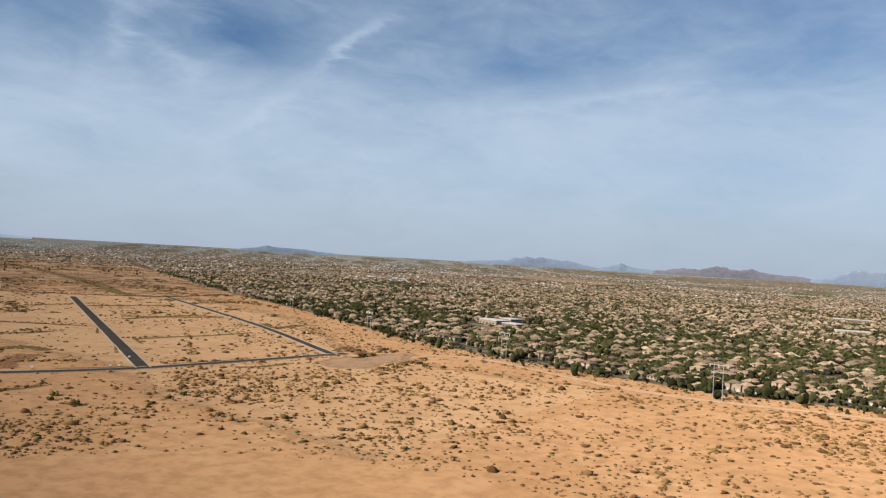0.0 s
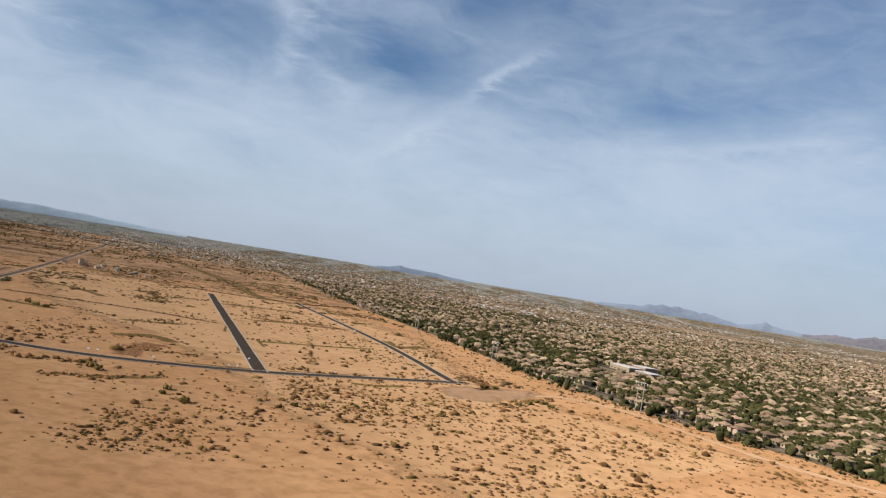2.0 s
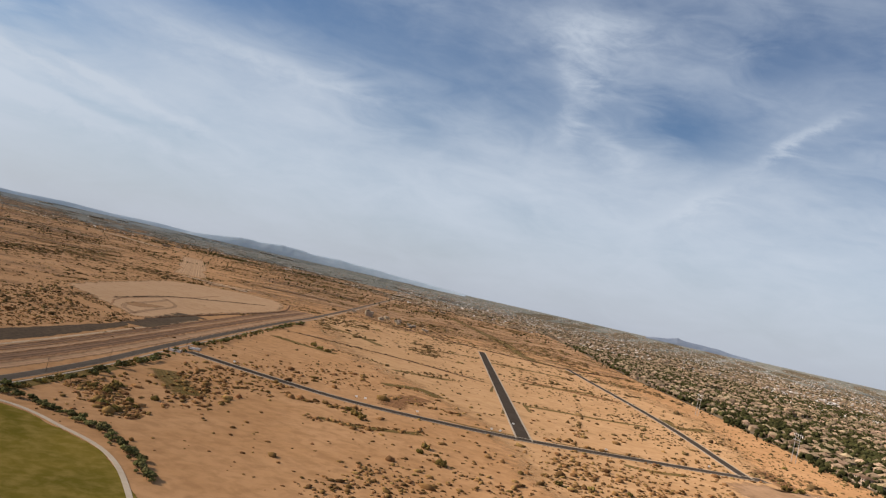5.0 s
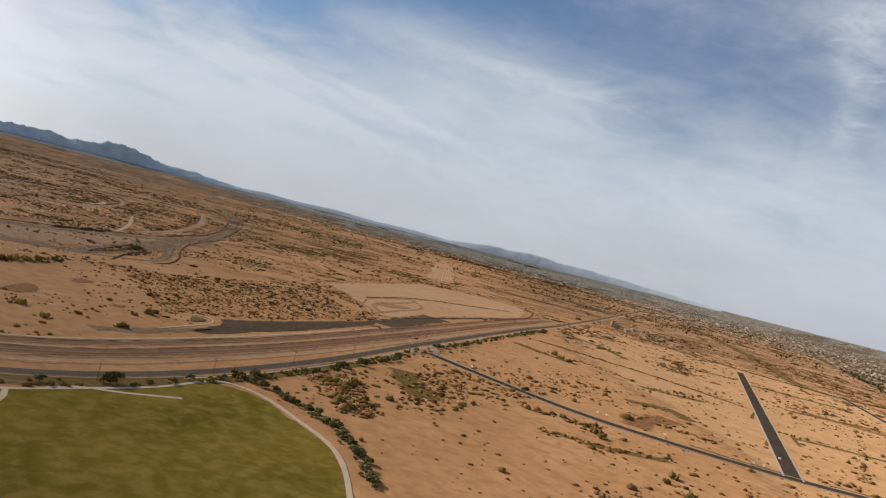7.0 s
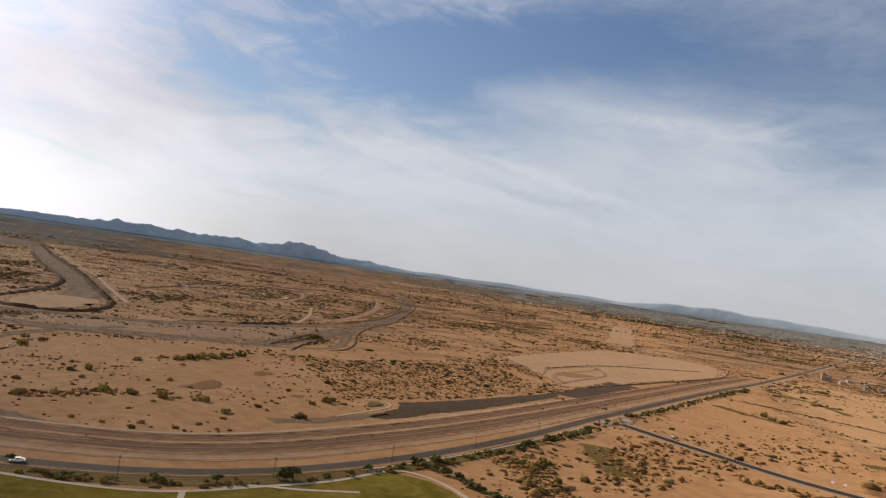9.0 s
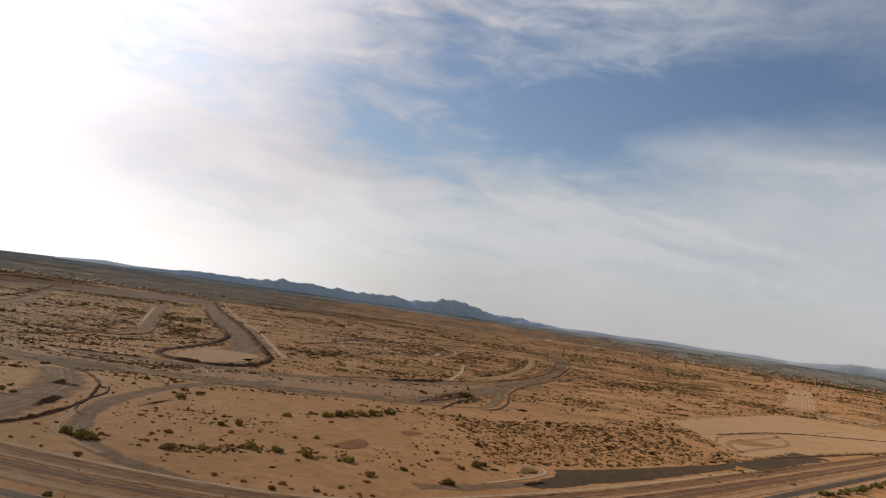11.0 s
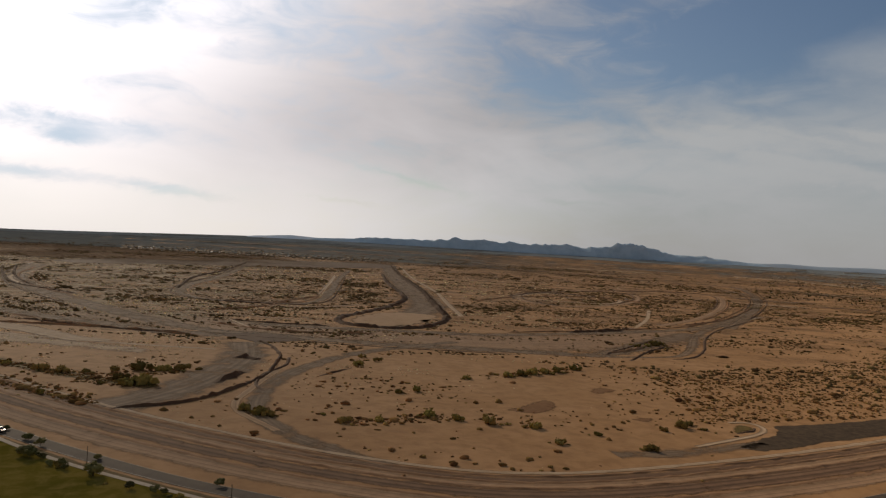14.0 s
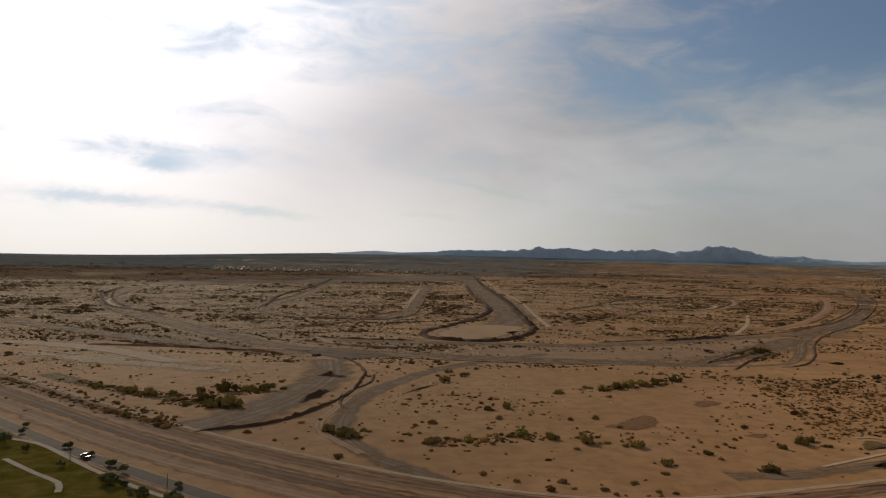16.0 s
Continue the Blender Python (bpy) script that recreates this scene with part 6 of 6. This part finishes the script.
# trees of the town
def town_trees():
    rng = np.random.default_rng(61)
    spots = []
    for r, x, y, turn in LOTS:
        lush = float(value_noise(x, y, 150, 34)) * 0.7 + float(value_noise(x, y, 45, 35)) * 0.6
        for _ in range(12 if r < 900 else 11):
            if rng.random() < (lush - 0.12) * 1.1:
                a = rng.uniform(0, 6.3)
                d = rng.uniform(5.5, 10)
                spots.append((x + math.cos(a) * d, y + math.sin(a) * d, rng.uniform(1.5, 3.4) + (0.5 if r > 900 else 0)))
    n = 40000
    r = np.exp(rng.uniform(math.log(1900), math.log(4690), n))
    az = np.radians(rng.uniform(-42, 152, n))
    x, y = MIDDLE[0] - np.sin(az) * r, MIDDLE[1] + np.cos(az) * r
    keep = np.where(past_edge(x, y) > 10, rng.random(n) < np.clip((value_noise(x, y, 210, 36) - 0.25) * 2.2, 0.05, 1), rng.random(n) < np.where(r > 3600, 0.9, 0.10))
    keep &= az < radians(73)
    keep &= ~inside(x, y, np.array([drawn_in(*p) for p in FAR_FIELD]))
    spots += [(a, b, c) for a, b, c in zip(x[keep], y[keep], rng.uniform(1.8, 3.4, keep.sum()) * np.clip(1 - (r[keep] - FLAT) / 1100, 0.25, 1))]
    az2, r2 = np.radians(rng.uniform(16, 72, 6000)), np.exp(rng.uniform(math.log(2200), math.log(4550), 6000))
    x2, y2 = MIDDLE[0] - np.sin(az2) * r2, MIDDLE[1] + np.cos(az2) * r2
    sel = (past_edge(x2, y2) < 10) & (r2 > np.interp(np.degrees(az2), [20, 42, 48], [2300, 2800, 3800])) & (value_noise(x2, y2, 190, 42) > np.where(r2 < 2900, 0.55, 0.35))
    spots += [(a, b, c) for a, b, c in zip(x2[sel], y2[sel], rng.uniform(1.4, 2.8, sel.sum()))]
    az3, r3 = np.radians(rng.uniform(-42, 60, 30000)), rng.uniform(3400, 4695, 30000)
    x3, y3 = MIDDLE[0] - np.sin(az3) * r3, MIDDLE[1] + np.cos(az3) * r3
    sel = value_noise(x3, y3, 170, 45) > 0.38
    spots += [(a, b, c) for a, b, c in zip(x3[sel], y3[sel], rng.uniform(1.8, 3.6, sel.sum()) * np.clip(1 - (r3[sel] - FLAT) / 1200, 0.3, 1))]
    # green rows along the town's edge and through the middle
    for _ in range(620):
        e = rng.uniform(-900, 420)
        if value_noise(np.array(e), np.array(0.0), 38, 81) > 0.42:
            spots.append((e, np.interp(e, EDGE_X, EDGE_Y) + rng.normal(6, 12), rng.gamma(2.5, 0.5) + 0.3))
    for _ in range(700):
        u, v = rng.normal(0, 700), BLOCK * rng.integers(1, 9) + rng.choice((-9, 9)) + rng.normal(0, 1.5)
        q = town_place(u, v)
        spots.append((q[0], q[1], rng.uniform(1.8, 3.6)))
    sp = np.array(spots)
    ok = past_edge(sp[:, 0], sp[:, 1]) > -25
    ok |= np.hypot(sp[:, 0] - MIDDLE[0], sp[:, 1] - MIDDLE[1]) > 1850
    sp = sp[ok]
    for sel, label in ((np.arange(len(sp)) % 2 == 0, "green garden trees among the houses"), (np.arange(len(sp)) % 2 == 1, "dusty dark trees filling the town")):
        q = sp[sel]
        n = len(q)
        near = np.hypot(q[:, 0] - MIDDLE[0], q[:, 1] - MIDDLE[1]) < 1150
        two = np.vstack([q, q[near]])
        n = len(two) / 2
        off = rng.normal(0, 0.45, (len(two), 2)) * two[:, 2:3]
        places = np.stack([two[:, 0] + off[:, 0], two[:, 1] + off[:, 1], land(two[:, 0], two[:, 1]) + two[:, 2] * rng.uniform(0.7, 1.3, len(two))], 1)
        sc = two[:, 2:3] * rng.uniform(0.6, 1.05, (len(two), 3))
        far = np.hypot(two[:, 0] - MIDDLE[0], two[:, 1] - MIDDLE[1]) > 1150
        for shape, pick in ((ICO1, ~far), (OCTA, far)):
            v, f = spread(shape, places[pick], sc[pick], rng.uniform(0, 6.3, pick.sum()), rng)
            tagged(new("town_trees", tri_mesh("town_trees", v, f, [M["leaves_far"]])), label, "trees", kind="stuff")


town_trees()

# streets between the houses
def town_streets():
    count = 0
    lines = [([street_place(u0, v0, lengthwise, bend, a, row) for a in np.arange(0, BLOCK + 1, 22.0)], 3.8, 0.20) for u0, v0, lengthwise, bend in blocks() for row in STREET_ROWS]
    lines += [([town_place(i * BLOCK - 90, v) for v in range(0, 1900, 60)], 5.5, 0.26) for i in range(-7, 8)]
    lines += [([town_place(u, j * BLOCK) for u in range(-1500, 1501, 60)], 5.0, 0.23) for j in range(1, 7)]
    for pts, half, z in lines:
        pts = [tuple(p) for p in pts if past_edge(*p) > 14 and math.hypot(p[0] - MIDDLE[0], p[1] - MIDDLE[1]) < 1700 and -42 < math.degrees(math.atan2(MIDDLE[0] - p[0], p[1] - MIDDLE[1])) < 34]
        if len(pts) < 4:
            continue
        count += 1
        structure(f"street_{count}", strip_mesh("street", curve_points(pts, 15.0), [(-half, z), (0, z + 0.06), (half, z)], M["asphalt"]), "dark asphalt street between houses", "road")


town_streets()


# the long white school halls
def hall(x, y, turn, w, d, h, label):
    root = tagged(new("school_hall"), label, "building", "school halls")
    part("wall", boxes("wall", M["stucco"], (-w / 2, w / 2, -d / 2, d / 2, -0.1, h)), root)
    part("roof", boxes("roof", M["white_roof"], (-w / 2 - 0.4, w / 2 + 0.4, -d / 2 - 0.4, d / 2 + 0.4, h, h + 0.5)), root, "flat white roof")
    for i in range(int(w // 7)):
        wx = -w / 2 + 3 + i * 7
        part("window", boxes("window", M["glass"], (wx, wx + 3, -d / 2 - 0.08, -d / 2 + 0.02, 1.0, 2.6)), root)
    root.matrix_basis = pose(x, y, 0.1, 0, 0, turn)
    return root


hall(-92, 1050, -47, 40, 22, 6.0, "long white flat-roofed school hall among houses")
hall(-62, 1018, -47, 30, 18, 5.0, "smaller white flat-roofed school hall among houses")
hall(-70, 1068, -47, 26, 20, 7.5, "tall white flat-roofed gymnasium among houses")
hall(470, 1330, -10, 50, 24, 6.0, "white warehouse beside the far avenue")
hall(600, 1700, -10, 70, 30, 7.0, "long white warehouse beside the far avenue")
WAREHOUSES = [(-10718, 8359, 75), (-8876, 7287, 95), (-4259, 3626, 60), (-3714, 3270, 75), (-2869, 1760, 30), (-3003, 1898, 26), (-8880, 4405, 70), (-12799, 6792, 60), (-15968, 10902, 50), (-1606, 1967, 22), (-1642, 2071, 18), (-3395, 3250, 40), (-2403, 2657, 26), (-17604, 6435, 55), (-17288, 7356, 70)]
for wx, wy, long in WAREHOUSES:
    warehouse = hall(*drawn_in(wx, wy), math.degrees(math.atan2(wy - 95, wx + 65)) + 90, long, long * 0.3, 5.0, "long white warehouse on the far plain")
    warehouse.name = "warehouse"
    warehouse.location.z = float(land(warehouse.location.x, warehouse.location.y)) + 0.1
    tagged(warehouse, group="far warehouses")
kerbed_road("road_far", [(1100, 3300), (760, 2288), (581, 1620), (493, 1263), (440, 1050)], 18, 0.3, "broad avenue along the town's far side", 3)

# the compound beside the highway
def compound_building(x, y, w, d, h, turn):
    root = tagged(new("compound_building"), "beige flat-roofed block building beside the highway" if h > 4 else "low tan flat-roofed shed in the compound", "building", "compound buildings")
    part("wall", boxes("wall", M["stucco"], (-w / 2, w / 2, -d / 2, d / 2, -0.1, h)), root)
    part("roof", boxes("roof", M["concrete"], (-w / 2 - 0.3, w / 2 + 0.3, -d / 2 - 0.3, d / 2 + 0.3, h, h + 0.4)), root, "flat pale roof with parapet")
    for wx in (-w / 3, 0, w / 3):
        part("window", boxes("window", M["glass"], (wx - 0.9, wx + 0.9, -d / 2 - 0.06, -d / 2 + 0.02, h * 0.4, h * 0.4 + 1.3)), root)
    if h > 6:
        part("stair_tower", boxes("stair_tower", M["stucco"], (w / 2 - 5, w / 2 + 1, -d / 2 - 1.2, -d / 2 + 5, -0.1, h + 2.6)), root, "taller cream tower at the corner")
    root.matrix_basis = pose(x, y, 0, 0, 0, turn)


rng_c = random.Random(77)
for x, y, w, d, h in ((-1062, 1128, 18, 13, 7.5), (-1034, 1100, 15, 12, 6.5), (-1012, 1112, 10, 8, 3.6), (-996, 1092, 12, 7, 3.4), (-1075, 1100, 10, 8, 3.4), (-978, 1118, 9, 7, 3.2), (-955, 1096, 10, 6, 3.4), (-938, 1112, 9, 6, 3.0), (-922, 1092, 8, 6, 3.2),
                      (-910, 1116, 9, 6, 3.0), (-946, 1130, 10, 6, 3.2), (-968, 1140, 8, 6, 3.0), (-1000, 1140, 10, 8, 3.2), (-1045, 1160, 12, 8, 3.4), (-1090, 1150, 9, 7, 3.2), (-1020, 1170, 9, 6, 3.0), (-892, 1102, 8, 5, 2.8)):
    compound_building(x, y, w, d, h, -40 + rng_c.uniform(-9, 9))

# ---- posts, signs and vehicles ----
def pole_mesh(name, r0, r1, h, mat, sides_n=8):
    verts = [(math.cos(i * 2 * math.pi / sides_n) * r, math.sin(i * 2 * math.pi / sides_n) * r, z) for z, r in ((-0.2, r0), (h, r1)) for i in range(sides_n)]
    faces = [(i, (i + 1) % sides_n, sides_n + (i + 1) % sides_n, sides_n + i) for i in range(sides_n)] + [tuple(range(sides_n, 2 * sides_n))]
    return mesh_of(name, verts, faces, mat)


def pylon(x, y, turn):
    root = tagged(new("power_pylon"), "tall pale steel H-frame power pylon", "pylon", "power pylons")
    for px in (-3.4, 3.4):
        part("pole", pole_mesh("pole", 0.28, 0.18, 26, M["steel"]), root, at=pose(px, 0, 0))
    for z, w in ((24.5, 7.5), (19.5, 6.0)):
        part("crossarm", boxes("crossarm", M["steel"], (-w, w, -0.18, 0.18, z, z + 0.4)), root)
    for px in (-6.6, 0, 6.6):
        part("insulator", pole_mesh("insulator", 0.16, 0.16, 1.8, M["paint"]), root, at=pose(px, 0, 22.9))
    root.matrix_basis = pose(x, y, 0, 0, 0, turn)
    return root


first = pylon(108, 541, -38)
for x, y in ((-49, 665), (-206, 800), (-362, 985), (262, 500)):
    copy_thing(first, pose(x, y, 0, 0, 0, -45))


def utility_pole(x, y, turn):
    root = tagged(new("utility_pole"), "thin dark wooden utility pole beside the highway", "pole", "utility poles")
    part("pole", pole_mesh("pole", 0.12, 0.08, 7.0, M["wood"]), root)
    part("crossarm", boxes("crossarm", M["wood"], (-0.9, 0.9, -0.06, 0.06, 6.3, 6.44)), root)
    root.matrix_basis = pose(x, y, 0, 0, 0, turn)
    return root


pole0 = utility_pole(-408, -113, 30)
for x, y in ((-391, -62), (-366, -12), (-344, 40), (-338, 93), (-347, 141), (-375, 190), (-412, 240), (-448, 290), (-520, 384), (-600, 484)):
    copy_thing(pole0, pose(x + 10.0, y, 0, 0, 0, 30))


def lot_sign(x, y, turn):
    root = tagged(new("lot_sign"), "small white sign board on two posts", "sign", "lot signs")
    part("board", boxes("board", M["paint"], (-0.8, 0.8, -0.04, 0.04, 0.8, 1.8)), root, "plain white board")
    for px in (-0.6, 0.6):
        part("post", boxes("post", M["wood"], (px - 0.06, px + 0.06, 0.05, 0.15, -0.1, 1.7)), root)
    root.matrix_basis = pose(x, y, 0, 0, 0, turn)
    return root


sign0 = lot_sign(-300, 478, 30)
for x, y in ((-304, 474), (-376, 424), (-372, 428), (-342, 445), (-257, 540), (-316, 517), (-461, 390), (-214, 612), (-398, 872), (-430, 905)):
    copy_thing(sign0, pose(x, y, 0, 0, 0, 30))

gate = tagged(new("entrance_wall"), "low white entrance wall at the street's mouth", "wall", "entrance walls")
part("wall", boxes("wall", M["paint"], (-4, 4, -0.3, 0.3, -0.1, 1.6)), gate)
for px in (-4.2, 4.2):
    part("pillar", boxes("pillar", M["concrete"], (px - 0.5, px + 0.5, -0.5, 0.5, -0.1, 2.2)), gate)
gate.matrix_basis = pose(-500, 384, 0, 0, 0, 50)
copy_thing(gate, pose(-486, 360, 0, 0, 0, 50))


def vehicle(name, x, y, turn, paint, label, pickup):
    root = tagged(new(name), label, "car")
    bm = bmesh.new()
    prof = [(-2.4, 0.45), (-2.45, 0.9), (-1.9, 0.98), (-1.1, 1.02), (-0.55, 1.62), (0.55, 1.66), (0.9, 1.05), (2.3, 1.02), (2.35, 0.45)] if pickup else \
           [(-2.25, 0.4), (-2.3, 0.8), (-1.3, 0.95), (-0.6, 1.42), (0.9, 1.46), (1.7, 1.0), (2.2, 0.92), (2.25, 0.4)]
    left = [bm.verts.new((px, -0.9 if pz < 1.1 else -0.72, pz)) for px, pz in prof]
    right = [bm.verts.new((px, 0.9 if pz < 1.1 else 0.72, pz)) for px, pz in prof]
    bm.faces.new(left[::-1])
    bm.faces.new(right)
    for i in range(len(prof)):
        j = (i + 1) % len(prof)
        bm.faces.new((left[i], left[j], right[j], right[i]))
    bmesh.ops.recalc_face_normals(bm, faces=bm.faces[:])
    bmesh.ops.bevel(bm, geom=bm.edges[:], offset=0.06, segments=2, affect="EDGES")
    me = bpy.data.meshes.new("body")
    bm.to_mesh(me)
    bm.free()
    me.materials.append(paint)
    part("body", me, root)
    part("windscreen", mesh_of("windscreen", [(-1.02, -0.68, 1.07), (-1.02, 0.68, 1.07), (-0.64, 0.64, 1.54), (-0.64, -0.64, 1.54)], [(0, 1, 2, 3)], M["glass"], None), root, at=pose(-0.06, 0, 0.03))
    for side in (-1, 1):
        part("window", boxes("window", M["glass"], (-0.5, 0.5, side * 0.8 - 0.03, side * 0.8 + 0.03, 1.08, 1.45)), root)
    for wx in (-1.45, 1.45):
        for side in (-1, 1):
            ring = pole_mesh("tyre", 0.34, 0.34, 0.22, M["rubber"], 14)
            wheel = part("tyre", ring, root, at=pose(wx, side * 0.82, 0.34, 90, 0, 0))
            part("rim", pole_mesh("rim", 0.2, 0.2, 0.24, M["steel"], 10), wheel, at=pose(0, 0, -0.01))
    root.matrix_basis = pose(x, y, 0.16, 0, 0, turn)
    return root


vehicle("car", -339, 64, 102, M["paint"], "white hatchback driving on the highway", False)
vehicle("pickup_truck", -386, -60, 62, M["car_dark"], "dark pickup truck driving on the highway", True)
